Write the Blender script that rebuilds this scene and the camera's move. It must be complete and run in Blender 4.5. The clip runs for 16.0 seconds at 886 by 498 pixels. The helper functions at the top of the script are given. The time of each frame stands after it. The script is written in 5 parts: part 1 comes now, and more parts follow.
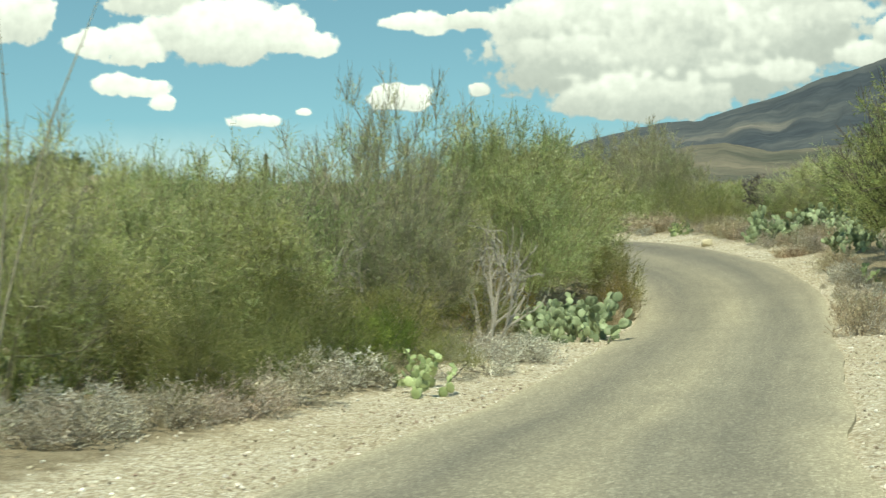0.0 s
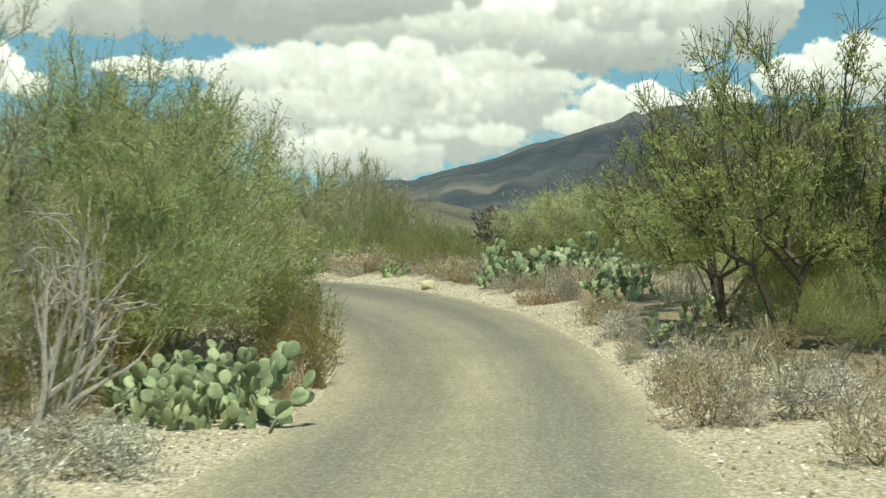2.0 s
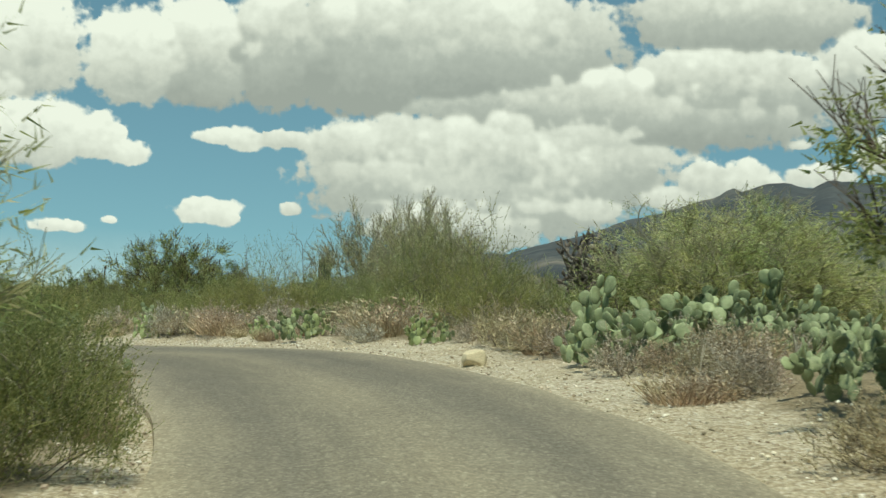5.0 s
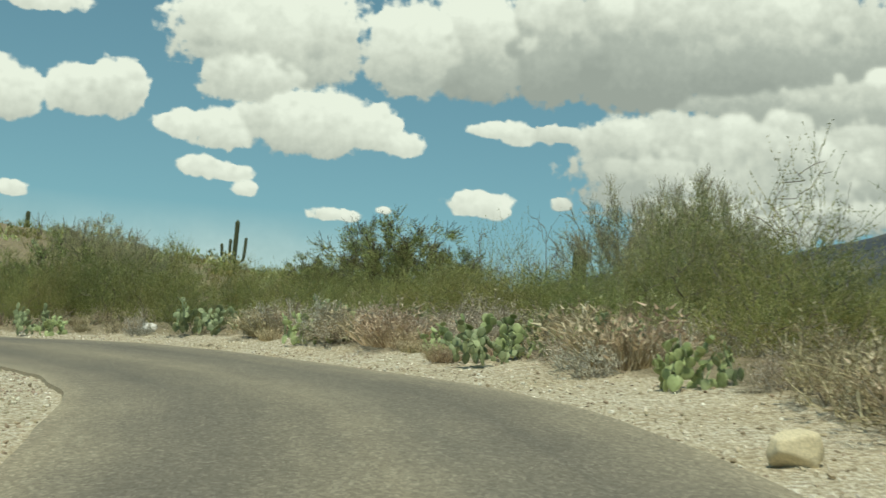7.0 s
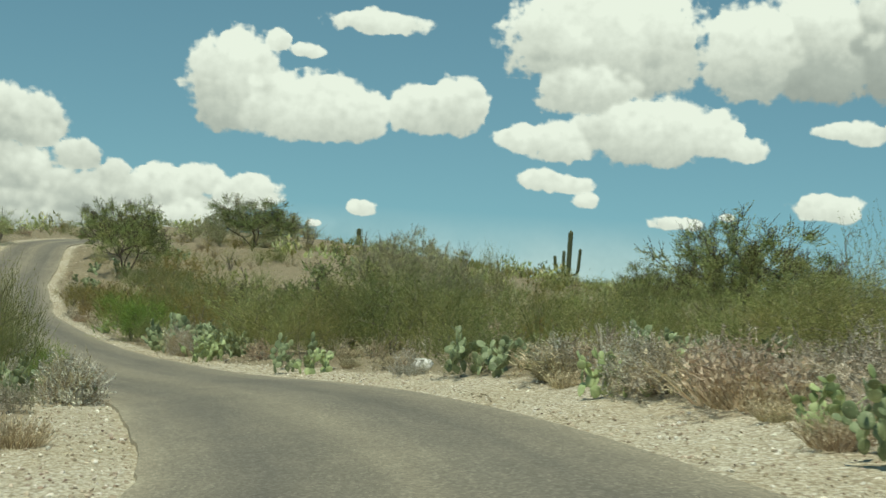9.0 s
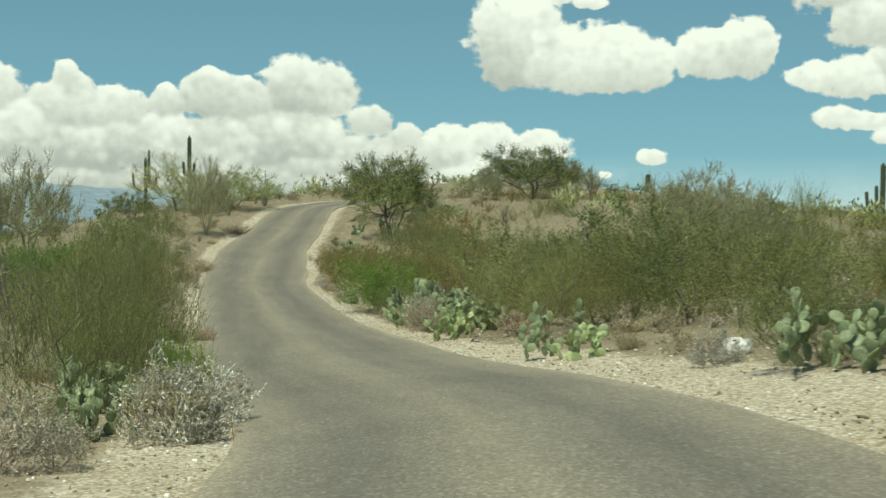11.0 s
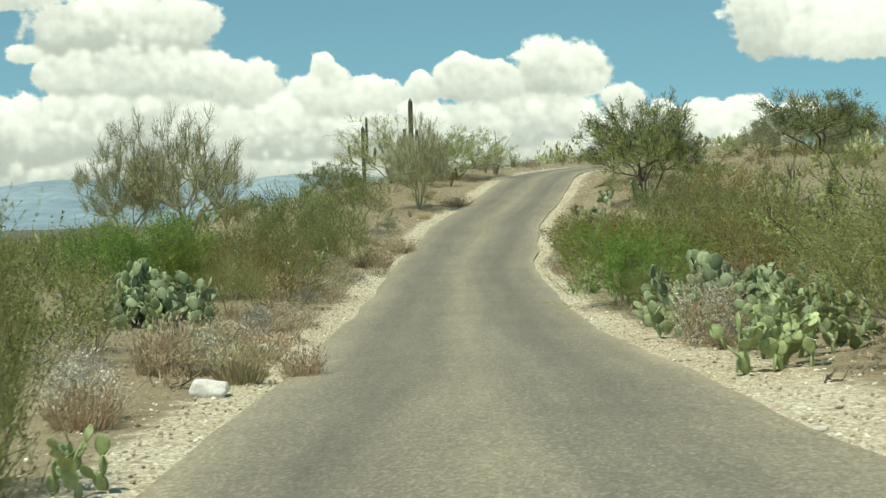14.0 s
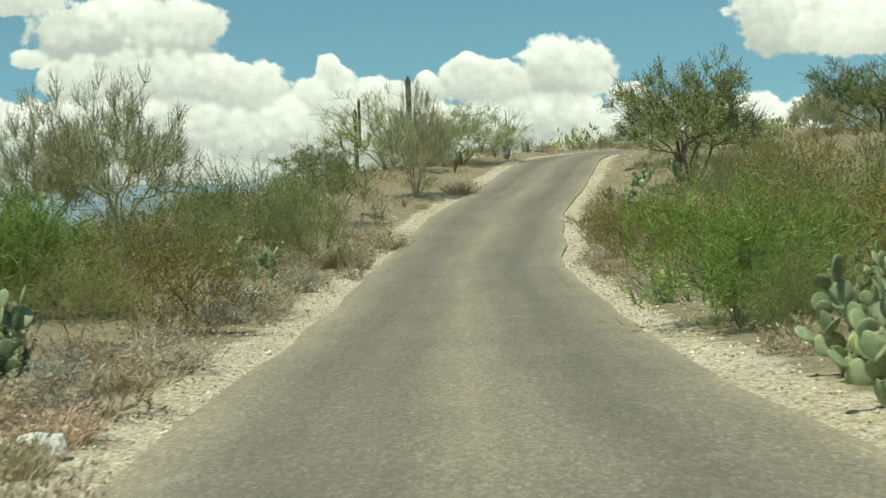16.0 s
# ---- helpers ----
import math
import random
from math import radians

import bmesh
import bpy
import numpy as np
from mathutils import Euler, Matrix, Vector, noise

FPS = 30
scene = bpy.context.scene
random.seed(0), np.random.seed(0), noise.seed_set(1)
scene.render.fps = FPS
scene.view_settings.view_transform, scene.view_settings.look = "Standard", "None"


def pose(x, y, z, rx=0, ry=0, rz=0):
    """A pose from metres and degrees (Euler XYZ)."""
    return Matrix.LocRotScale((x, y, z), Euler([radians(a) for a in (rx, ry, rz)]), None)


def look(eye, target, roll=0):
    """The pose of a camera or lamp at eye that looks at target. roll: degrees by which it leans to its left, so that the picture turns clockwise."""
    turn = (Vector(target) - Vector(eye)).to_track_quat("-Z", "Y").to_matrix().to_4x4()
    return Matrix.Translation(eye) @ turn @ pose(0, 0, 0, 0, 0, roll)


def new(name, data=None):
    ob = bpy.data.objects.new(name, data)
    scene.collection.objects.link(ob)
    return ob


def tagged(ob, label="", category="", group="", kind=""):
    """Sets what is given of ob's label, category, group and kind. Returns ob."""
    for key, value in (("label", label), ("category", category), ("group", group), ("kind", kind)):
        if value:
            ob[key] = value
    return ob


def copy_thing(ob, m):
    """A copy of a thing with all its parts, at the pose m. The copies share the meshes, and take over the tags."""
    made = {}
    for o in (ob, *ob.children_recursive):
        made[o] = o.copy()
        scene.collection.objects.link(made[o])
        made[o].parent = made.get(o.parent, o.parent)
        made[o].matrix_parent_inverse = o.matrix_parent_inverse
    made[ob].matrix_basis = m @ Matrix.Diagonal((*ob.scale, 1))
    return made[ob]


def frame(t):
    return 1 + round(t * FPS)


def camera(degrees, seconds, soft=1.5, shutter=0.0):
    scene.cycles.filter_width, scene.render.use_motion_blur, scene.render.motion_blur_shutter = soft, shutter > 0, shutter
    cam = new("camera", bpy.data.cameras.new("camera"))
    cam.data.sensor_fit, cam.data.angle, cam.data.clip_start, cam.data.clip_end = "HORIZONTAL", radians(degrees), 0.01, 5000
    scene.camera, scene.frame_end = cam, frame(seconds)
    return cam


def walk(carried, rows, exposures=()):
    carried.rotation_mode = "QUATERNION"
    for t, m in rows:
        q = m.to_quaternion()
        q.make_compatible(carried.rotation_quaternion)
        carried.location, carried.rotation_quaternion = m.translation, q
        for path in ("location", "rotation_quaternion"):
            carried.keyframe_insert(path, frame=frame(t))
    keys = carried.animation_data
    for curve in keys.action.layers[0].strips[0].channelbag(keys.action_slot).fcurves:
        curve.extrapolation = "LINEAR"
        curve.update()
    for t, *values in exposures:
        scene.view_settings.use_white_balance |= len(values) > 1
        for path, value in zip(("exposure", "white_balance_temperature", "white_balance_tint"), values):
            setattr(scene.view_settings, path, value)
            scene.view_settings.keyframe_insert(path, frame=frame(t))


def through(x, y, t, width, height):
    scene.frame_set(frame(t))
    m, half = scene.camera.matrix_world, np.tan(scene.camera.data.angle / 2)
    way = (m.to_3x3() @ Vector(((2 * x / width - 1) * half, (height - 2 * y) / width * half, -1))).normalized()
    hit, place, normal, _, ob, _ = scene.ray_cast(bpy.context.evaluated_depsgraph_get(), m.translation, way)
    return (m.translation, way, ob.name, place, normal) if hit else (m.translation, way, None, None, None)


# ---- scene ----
cam = camera(31.45, 16.0, soft=1.4, shutter=0.3)
PATH = [
    (0, 1.886, -0.297, 2.183, 1.98, -2.50, 0.74),
    (0.5, 1.967, 2.617, 1.910, -1.04, -2.35, -0.08),
    (1, 2.267, 5.747, 1.673, -4.21, -2.18, -0.22),
    (1.5, 2.643, 8.751, 1.461, -6.50, -0.85, -0.59),
    (2, 3.158, 11.918, 1.239, -8.47, -0.44, -1.57),
    (2.5, 3.754, 14.945, 1.050, -9.32, 0.21, -0.59),
    (3, 4.389, 18.122, 0.866, -9.75, 1.08, -1.04),
    (3.2, 4.615, 19.347, 0.784, -9.86, 1.30, -2.39),
    (5.3, 6.687, 32.127, 0.672, -3.96, 2.15, -2.77),
    (5.5, 6.852, 33.442, 0.682, -3.09, 2.05, -3.06),
    (6, 7.195, 36.769, 0.706, -0.78, 1.68, -4.27),
    (6.5, 7.384, 39.710, 0.756, 1.72, 1.44, -4.20),
    (7, 7.400, 42.606, 0.836, 4.75, 1.36, -4.76),
    (7.5, 7.291, 45.158, 0.893, 7.45, 0.60, -5.26),
    (8, 7.039, 47.655, 0.942, 10.75, 0.64, -4.70),
    (8.5, 6.730, 49.766, 0.977, 13.85, 0.59, -3.50),
    (9, 6.287, 52.019, 0.984, 17.24, 0.89, -3.35),
    (9.5, 5.746, 54.203, 1.005, 19.49, -0.18, -1.13),
    (10, 5.054, 56.576, 1.000, 22.78, -0.42, -0.41),
    (10.2, 4.745, 57.508, 0.989, 23.90, -0.57, -0.28),
    (12.3, -0.583, 68.517, 0.444, 33.98, -1.98, 0.49),
    (12.5, -1.123, 69.497, 0.412, 34.85, -2.12, 0.89),
    (13, -2.578, 71.967, 0.293, 36.22, -2.44, 0.17),
    (13.5, -4.016, 74.284, 0.174, 36.70, -2.25, 0.64),
    (14, -5.498, 76.581, 0.060, 37.21, -1.73, 1.74),
    (14.5, -6.706, 78.433, -0.090, 37.76, -1.22, 1.63),
    (15, -8.530, 81.062, -0.242, 37.97, -1.18, 2.79),
    (15.5, -10.660, 83.795, -0.387, 37.65, -1.54, 1.79),
    (16, -12.797, 86.537, -0.501, 37.48, -1.68, 2.35),
]
walk(cam, [(t, pose(x, y, z, 90 + pitch, roll, yaw)) for t, x, y, z, yaw, pitch, roll in PATH],
     exposures=[(0, 0.22, 6920, -7), (3, 0.1, 6830, -6), (6, -0.24, 6880, -5), (10, -0.2, 6740, -6), (12.5, 0.14, 6930, -5), (13.5, 0.15, 6890, -5), (16, 0.05, 6840, -7)])

# ---------------------------------------------------------------- sky, sun
SUN_AZ, SUN_EL = 172.0, 66.0          # degrees to the left of +y, and above the horizon
world = bpy.data.worlds.new("sky")
scene.world = world
world.use_nodes = True
wn = world.node_tree
sky = wn.nodes.new("ShaderNodeTexSky")
sky.sky_type, sky.sun_disc = "NISHITA", False
sky.sun_elevation, sky.sun_rotation = radians(SUN_EL), radians(-SUN_AZ)
sky.air_density, sky.dust_density, sky.ozone_density, sky.altitude = 1.0, 0.15, 1.6, 900
way_in = wn.nodes.new("ShaderNodeTexCoord")
lifted = wn.nodes.new("ShaderNodeVectorMath")              # desert air: the deep blue reaches far down
lifted.operation, lifted.inputs[1].default_value = "ADD", (0, 0, 0.14)
unit = wn.nodes.new("ShaderNodeVectorMath")
unit.operation = "NORMALIZE"
wn.links.new(way_in.outputs["Generated"], lifted.inputs[0])
wn.links.new(lifted.outputs[0], unit.inputs[0])
wn.links.new(unit.outputs[0], sky.inputs["Vector"])
teal = wn.nodes.new("ShaderNodeMix")                       # a rather teal sky
teal.data_type, teal.blend_type = "RGBA", "MULTIPLY"
teal.inputs[0].default_value, teal.inputs[7].default_value = 1.0, (0.86, 1.06, 0.90, 1)
wn.links.new(sky.outputs[0], teal.inputs[6])
wn.links.new(teal.outputs[2], wn.nodes["Background"].inputs[0])
wn.nodes["Background"].inputs[1].default_value = 0.12

sun_data = bpy.data.lights.new("sun", "SUN")
sun_data.energy, sun_data.angle, sun_data.color = 4.2, radians(0.55), (1.0, 0.955, 0.87)
sun = new("sun", sun_data)
sun_way = Vector((-math.sin(radians(SUN_AZ)) * math.cos(radians(SUN_EL)), math.cos(radians(SUN_AZ)) * math.cos(radians(SUN_EL)), math.sin(radians(SUN_EL))))
sun.matrix_world = look(sun_way * 500, (0, 0, 0))


# ---------------------------------------------------------------- materials
def material(name, rough=0.85, metal=0.0):
    m = bpy.data.materials.new(name)
    m.use_nodes = True
    bsdf = m.node_tree.nodes["Principled BSDF"]
    bsdf.inputs["Roughness"].default_value, bsdf.inputs["Metallic"].default_value = rough, metal
    bsdf.inputs["Specular IOR Level"].default_value = 0.25
    return m, m.node_tree, bsdf


def node(tree, kind, links=(), **values):
    n = tree.nodes.new(kind)
    for key, value in values.items():
        if key.startswith("i_"):
            n.inputs[int(key[2:])].default_value = value
        else:
            setattr(n, key, value)
    for socket, source in links:
        tree.links.new(source, n.inputs[socket])
    return n


def ramp(tree, fac, stops):
    r = tree.nodes.new("ShaderNodeValToRGB")
    while len(r.color_ramp.elements) < len(stops):
        r.color_ramp.elements.new(0.5)
    for e, (at, col) in zip(r.color_ramp.elements, stops):
        e.position, e.color = at, (*col, 1)
    tree.links.new(fac, r.inputs[0])
    return r.outputs[0]


def noise_tex(tree, scale, detail=4.0, rough=0.6, vector=None):
    n = tree.nodes.new("ShaderNodeTexNoise")
    n.inputs["Scale"].default_value, n.inputs["Detail"].default_value, n.inputs["Roughness"].default_value = scale, detail, rough
    if vector is not None:
        tree.links.new(vector, n.inputs["Vector"])
    return n.outputs["Fac"]


def place(tree):
    return tree.nodes.new("ShaderNodeNewGeometry").outputs["Position"]


def mix(tree, fac, a, b, blend="MIX"):
    m = tree.nodes.new("ShaderNodeMix")
    m.data_type, m.blend_type = "RGBA", blend
    for socket, value in ((0, fac), (6, a), (7, b)):
        if isinstance(value, bpy.types.NodeSocket):
            tree.links.new(value, m.inputs[socket])
        elif socket == 0:
            m.inputs[0].default_value = value
        else:
            m.inputs[socket].default_value = (*value, 1)
    return m.outputs[2]


def bump(tree, bsdf, height, strength=0.5, distance=0.02):
    b = tree.nodes.new("ShaderNodeBump")
    b.inputs["Strength"].default_value, b.inputs["Distance"].default_value = strength, distance
    tree.links.new(height, b.inputs["Height"])
    tree.links.new(b.outputs[0], bsdf.inputs["Normal"])


def leaf_material(name, dark, light, third=None, rough=0.6, through=0.25):
    """Leaves and twigs: colour varies from leaf to leaf and from plant to plant; thin, so light passes."""
    m, t, bsdf = material(name, rough)
    geo = t.nodes.new("ShaderNodeNewGeometry")
    info = t.nodes.new("ShaderNodeObjectInfo")
    stops = [(0.0, dark), (0.6, light)] + ([(0.93, third)] if third else [])
    col = ramp(t, geo.outputs["Random Per Island"], stops)
    hue = t.nodes.new("ShaderNodeHueSaturation")
    vary = node(t, "ShaderNodeMapRange", [(0, info.outputs["Random"])], i_1=0.0, i_2=1.0, i_3=0.78, i_4=1.2)
    shift = node(t, "ShaderNodeMapRange", [(0, info.outputs["Random"])], i_1=0.0, i_2=1.0, i_3=0.515, i_4=0.485)
    clump = node(t, "ShaderNodeMapRange", [(0, noise_tex(t, 2.3, 2, 0.5, place(t)))], i_1=0.3, i_2=0.7, i_3=0.74, i_4=1.3)
    patch = node(t, "ShaderNodeMapRange", [(0, noise_tex(t, 0.55, 2, 0.5, place(t)))], i_1=0.3, i_2=0.7, i_3=0.024, i_4=-0.030)
    value = node(t, "ShaderNodeMath", [(0, vary.outputs[0]), (1, clump.outputs[0])], operation="MULTIPLY")
    turn = node(t, "ShaderNodeMath", [(0, shift.outputs[0]), (1, patch.outputs[0])], operation="ADD")
    t.links.new(value.outputs[0], hue.inputs["Value"])
    t.links.new(turn.outputs[0], hue.inputs["Hue"])
    t.links.new(col, hue.inputs["Color"])
    t.links.new(hue.outputs[0], bsdf.inputs["Base Color"])
    if through:
        tr = t.nodes.new("ShaderNodeBsdfTranslucent")
        t.links.new(hue.outputs[0], tr.inputs[0])
        ms = t.nodes.new("ShaderNodeMixShader")
        ms.inputs[0].default_value = through
        t.links.new(bsdf.outputs[0], ms.inputs[1])
        t.links.new(tr.outputs[0], ms.inputs[2])
        t.links.new(ms.outputs[0], t.nodes["Material Output"].inputs[0])
    return m


def pad_material(name, dark, light):
    """Cactus skin: each pad its own tone, pale spine knots in rows, corky towards the joint."""
    m, t, bsdf = material(name, 0.5)
    info = t.nodes.new("ShaderNodeObjectInfo")
    geo = t.nodes.new("ShaderNodeNewGeometry")
    pick = node(t, "ShaderNodeMath", [(0, info.outputs["Random"]), (1, geo.outputs["Random Per Island"])], operation="ADD")
    pick = node(t, "ShaderNodeMath", [(0, pick.outputs[0])], operation="FRACT")
    base = ramp(t, pick.outputs[0], [(0.0, dark), (0.75, light), (1.0, tuple(c * 1.25 for c in light))])
    blotch = ramp(t, noise_tex(t, 9.0, 4, 0.6, place(t)), [(0.35, (0.72, 0.72, 0.66)), (0.62, (1.08, 1.08, 1.05))])
    base = mix(t, 1.0, base, blotch, "MULTIPLY")
    dots = node(t, "ShaderNodeTexVoronoi", [(0, place(t))], i_2=34.0)
    knot = node(t, "ShaderNodeMapRange", [(0, dots.outputs[0])], i_1=0.16, i_2=0.30, i_3=0.55, i_4=0.0)
    t.links.new(mix(t, knot.outputs[0], base, (0.46, 0.43, 0.30)), bsdf.inputs["Base Color"])
    return m


def solid_material(name, dark, light, scale=12.0, rough=0.85, bumpy=0.4, depth=0.01, fine=60.0):
    """Bark, rock, stone: two scales of noise in colour and relief."""
    m, t, bsdf = material(name, rough)
    tc = t.nodes.new("ShaderNodeTexCoord").outputs["Object"]
    a, b = noise_tex(t, scale, 5, 0.65, tc), noise_tex(t, fine, 3, 0.6, tc)
    col = ramp(t, a, [(0.3, dark), (0.7, light)])
    col = mix(t, 0.55, col, ramp(t, b, [(0.3, tuple(c * 0.55 for c in light)), (0.65, tuple(min(1, c * 1.15) for c in light))]), "MIX")
    t.links.new(col, bsdf.inputs["Base Color"])
    bump(t, bsdf, a, bumpy, depth)
    return m


# ---- ground, gravel, asphalt
m_ground, t, b = material("desert_soil", 0.95)
P = place(t)
big, mid, fine = noise_tex(t, 0.35, 4, 0.6, P), noise_tex(t, 2.6, 5, 0.65, P), noise_tex(t, 30.0, 3, 0.7, P)
soil = ramp(t, mid, [(0.3, (0.165, 0.13, 0.075)), (0.52, (0.285, 0.235, 0.148)), (0.75, (0.42, 0.36, 0.24))])
litter = ramp(t, fine, [(0.35, (0.09, 0.07, 0.04)), (0.52, (0.275, 0.225, 0.142)), (0.7, (0.50, 0.44, 0.315))])
soil = mix(t, 0.5, soil, litter)
vor = t.nodes.new("ShaderNodeTexVoronoi")
vor.inputs["Scale"].default_value = 26.0
t.links.new(P, vor.inputs["Vector"])
sep = t.nodes.new("ShaderNodeSeparateColor")
t.links.new(vor.outputs["Color"], sep.inputs[0])
stone = ramp(t, sep.outputs[0], [(0.0, (0.36, 0.30, 0.20)), (0.35, (0.55, 0.48, 0.35)), (0.8, (0.66, 0.60, 0.46)), (1.0, (0.80, 0.76, 0.64))])
stone = mix(t, ramp(t, vor.outputs["Distance"], [(0.45, (0, 0, 0)), (0.85, (0.7, 0.7, 0.7))]), stone, (0.22, 0.17, 0.11))
patch = ramp(t, big, [(0.35, (0.84, 0.80, 0.72)), (0.65, (1.0, 1.0, 1.0))])
stone = mix(t, 0.7, stone, patch, "MULTIPLY")
at = node(t, "ShaderNodeAttribute", attribute_name="gravel")
edge = node(t, "ShaderNodeMath", [(0, at.outputs["Fac"]), (1, mid)], operation="ADD")
fac = node(t, "ShaderNodeMapRange", [(0, edge.outputs[0])], i_1=0.78, i_2=1.12)
dist = node(t, "ShaderNodeVectorMath", [(0, P)], operation="LENGTH")
plain = node(t, "ShaderNodeMapRange", [(0, dist.outputs["Value"])], i_1=230.0, i_2=480.0)
scrub = ramp(t, noise_tex(t, 0.05, 5, 0.65, P), [(0.35, (0.075, 0.085, 0.062)), (0.6, (0.13, 0.13, 0.095)), (0.75, (0.19, 0.17, 0.12))])
soil = mix(t, plain.outputs[0], soil, scrub)               # far off, the plain is grown over
t.links.new(mix(t, fac.outputs[0], soil, stone), b.inputs["Base Color"])
bh = node(t, "ShaderNodeMath", [(0, vor.outputs["Distance"]), (1, fine)], operation="SUBTRACT")
bump(t, b, bh.outputs[0], 0.7, 0.03)

m_road, t, b = material("worn_asphalt", 0.9)
P = place(t)
uv = t.nodes.new("ShaderNodeUVMap").outputs[0]
sx = t.nodes.new("ShaderNodeSeparateXYZ")
t.links.new(uv, sx.inputs[0])
chip = noise_tex(t, 55.0, 2, 0.7, P)
speck = t.nodes.new("ShaderNodeTexVoronoi")
speck.inputs["Scale"].default_value = 38.0
t.links.new(P, speck.inputs["Vector"])
sc = t.nodes.new("ShaderNodeSeparateColor")
t.links.new(speck.outputs["Color"], sc.inputs[0])
aggregate = ramp(t, sc.outputs[1], [(0.0, (0.13, 0.115, 0.088)), (0.5, (0.205, 0.185, 0.145)), (0.85, (0.28, 0.255, 0.20)), (1.0, (0.42, 0.39, 0.31))])
aggregate = mix(t, 0.35, aggregate, ramp(t, chip, [(0.3, (0.14, 0.125, 0.097)), (0.7, (0.30, 0.27, 0.21))]))
stretch = node(t, "ShaderNodeMapping", [(0, uv)])
stretch.inputs["Scale"].default_value = (9.0, 0.12, 1.0)
streak = noise_tex(t, 1.0, 4, 0.6, stretch.outputs[0])
bands = ramp(t, sx.outputs[0], [(0.0, (1.45, 1.40, 1.30)), (0.07, (1.15, 1.13, 1.08)), (0.24, (0.78, 0.78, 0.79)), (0.38, (0.95, 0.94, 0.91)), (0.5, (1.20, 1.17, 1.10)), (0.62, (0.93, 0.93, 0.92)), (0.76, (0.78, 0.78, 0.79)), (0.93, (1.12, 1.10, 1.05)), (1.0, (1.45, 1.40, 1.30))])
col = mix(t, 1.0, aggregate, bands, "MULTIPLY")
col = mix(t, 0.55, col, ramp(t, streak, [(0.3, (0.72, 0.72, 0.73)), (0.7, (1.22, 1.20, 1.14))]), "MULTIPLY")
col = mix(t, 0.4, col, ramp(t, noise_tex(t, 0.5, 5, 0.6, P), [(0.3, (0.75, 0.75, 0.76)), (0.7, (1.2, 1.18, 1.12))]), "MULTIPLY")
at_y = t.nodes.new("ShaderNodeSeparateXYZ")
t.links.new(P, at_y.inputs[0])
paler = node(t, "ShaderNodeMapRange", [(0, at_y.outputs[1])], i_1=34.0, i_2=52.0, i_3=1.0, i_4=0.0)
col = mix(t, paler.outputs[0], col, mix(t, 1.0, col, (1.30, 1.31, 1.27), "MULTIPLY"))     # the stretch before the bend is paler
t.links.new(col, b.inputs["Base Color"])
bump(t, b, chip, 0.5, 0.012)
b.inputs["Specular IOR Level"].default_value = 0.35


# ---------------------------------------------------------------- the lie of the land
EYE = 1.35
BEYOND = [(-18.5, 95, -0.75), (-26.5, 105.5, -0.8), (-35.5, 117, -0.65), (-44, 130, 0.45), (-49, 140, 1.55), (-53.5, 149, 2.75), (-56.0, 160, 3.35), (-54.0, 172, 3.5), (-47.0, 186, 3.0)]
line = np.array([(1.44, -14.31, 3.40), (1.61, -7.31, 2.80)] + [r[1:4] for r in PATH] + BEYOND)
# smooth line along the road, a point every half metre
step = np.r_[0, np.cumsum(np.hypot(*np.diff(line[:, :2], axis=0).T))]
S = np.arange(0, step[-1], 0.5)
LINE = np.stack([np.interp(S, step, line[:, k]) for k in range(3)], 1)
for _ in range(12):
    LINE[2:-2] = (LINE[:-4] + LINE[1:-3] * 2 + LINE[2:-2] * 2 + LINE[3:-1] * 2 + LINE[4:]) / 8
LINE[:, 2] -= EYE
TANGENT = np.gradient(LINE[:, :2], axis=0)
TANGENT /= np.linalg.norm(TANGENT, axis=1)[:, None]
NORMAL = np.stack([TANGENT[:, 1], -TANGENT[:, 0]], 1)          # to the right of the way


def along(y_marks, values):
    """A value along the road, given at some y of the line."""
    return np.interp(LINE[:, 1], y_marks, values)


LEFT = along([-14, 15, 20, 24, 30, 40, 45, 49, 55, 60, 64, 71, 75, 84, 97, 108, 118, 137, 150], [-3.0, -2.9, -2.6, -2.25, -1.92, -1.95, -2.15, -2.3, -2.2, -1.75, -1.45, -1.7, -1.65, -2.4, -2.75, -2.45, -2.2, -2.05, -2.0])
RIGHT = along([-14, 15, 25, 31, 36, 40, 44, 48, 57, 66, 72, 78, 84, 91, 97, 101, 111, 120, 136, 150], [1.4, 1.5, 1.75, 1.95, 2.2, 2.3, 2.35, 2.42, 2.65, 2.95, 3.0, 2.85, 2.5, 2.3, 1.7, 1.7, 1.95, 2.4, 2.4, 1.8])
BANK = along([28, 36, 44, 60, 68, 78, 84, 92, 102], [0.033, 0.038, 0.06, 0.08, 0.092, 0.088, 0.06, 0.02, 0.0])
RISE = along([30, 45, 60, 70, 92, 100], [0.0, 0.05, 0.10, 0.18, 0.12, 0.0])          # the outer verge of the bend lies higher


def nearest(x, y):
    """Index on the line, and the way to its right, for arrays of places."""
    x, y = np.asarray(x, float), np.asarray(y, float)
    index = np.zeros(x.shape, int)
    best = np.full(x.shape, 1e18)
    for k in range(0, len(LINE), 2):
        d = (x - LINE[k, 0]) ** 2 + (y - LINE[k, 1]) ** 2
        take = d < best
        best[take], index[take] = d[take], k
    side = (x - LINE[index, 0]) * NORMAL[index, 0] + (y - LINE[index, 1]) * NORMAL[index, 1]
    return index, np.sqrt(best), side


def smooth(a, b, v):
    u = np.clip((v - a) / (b - a), 0, 1)
    return u * u * (3 - 2 * u)


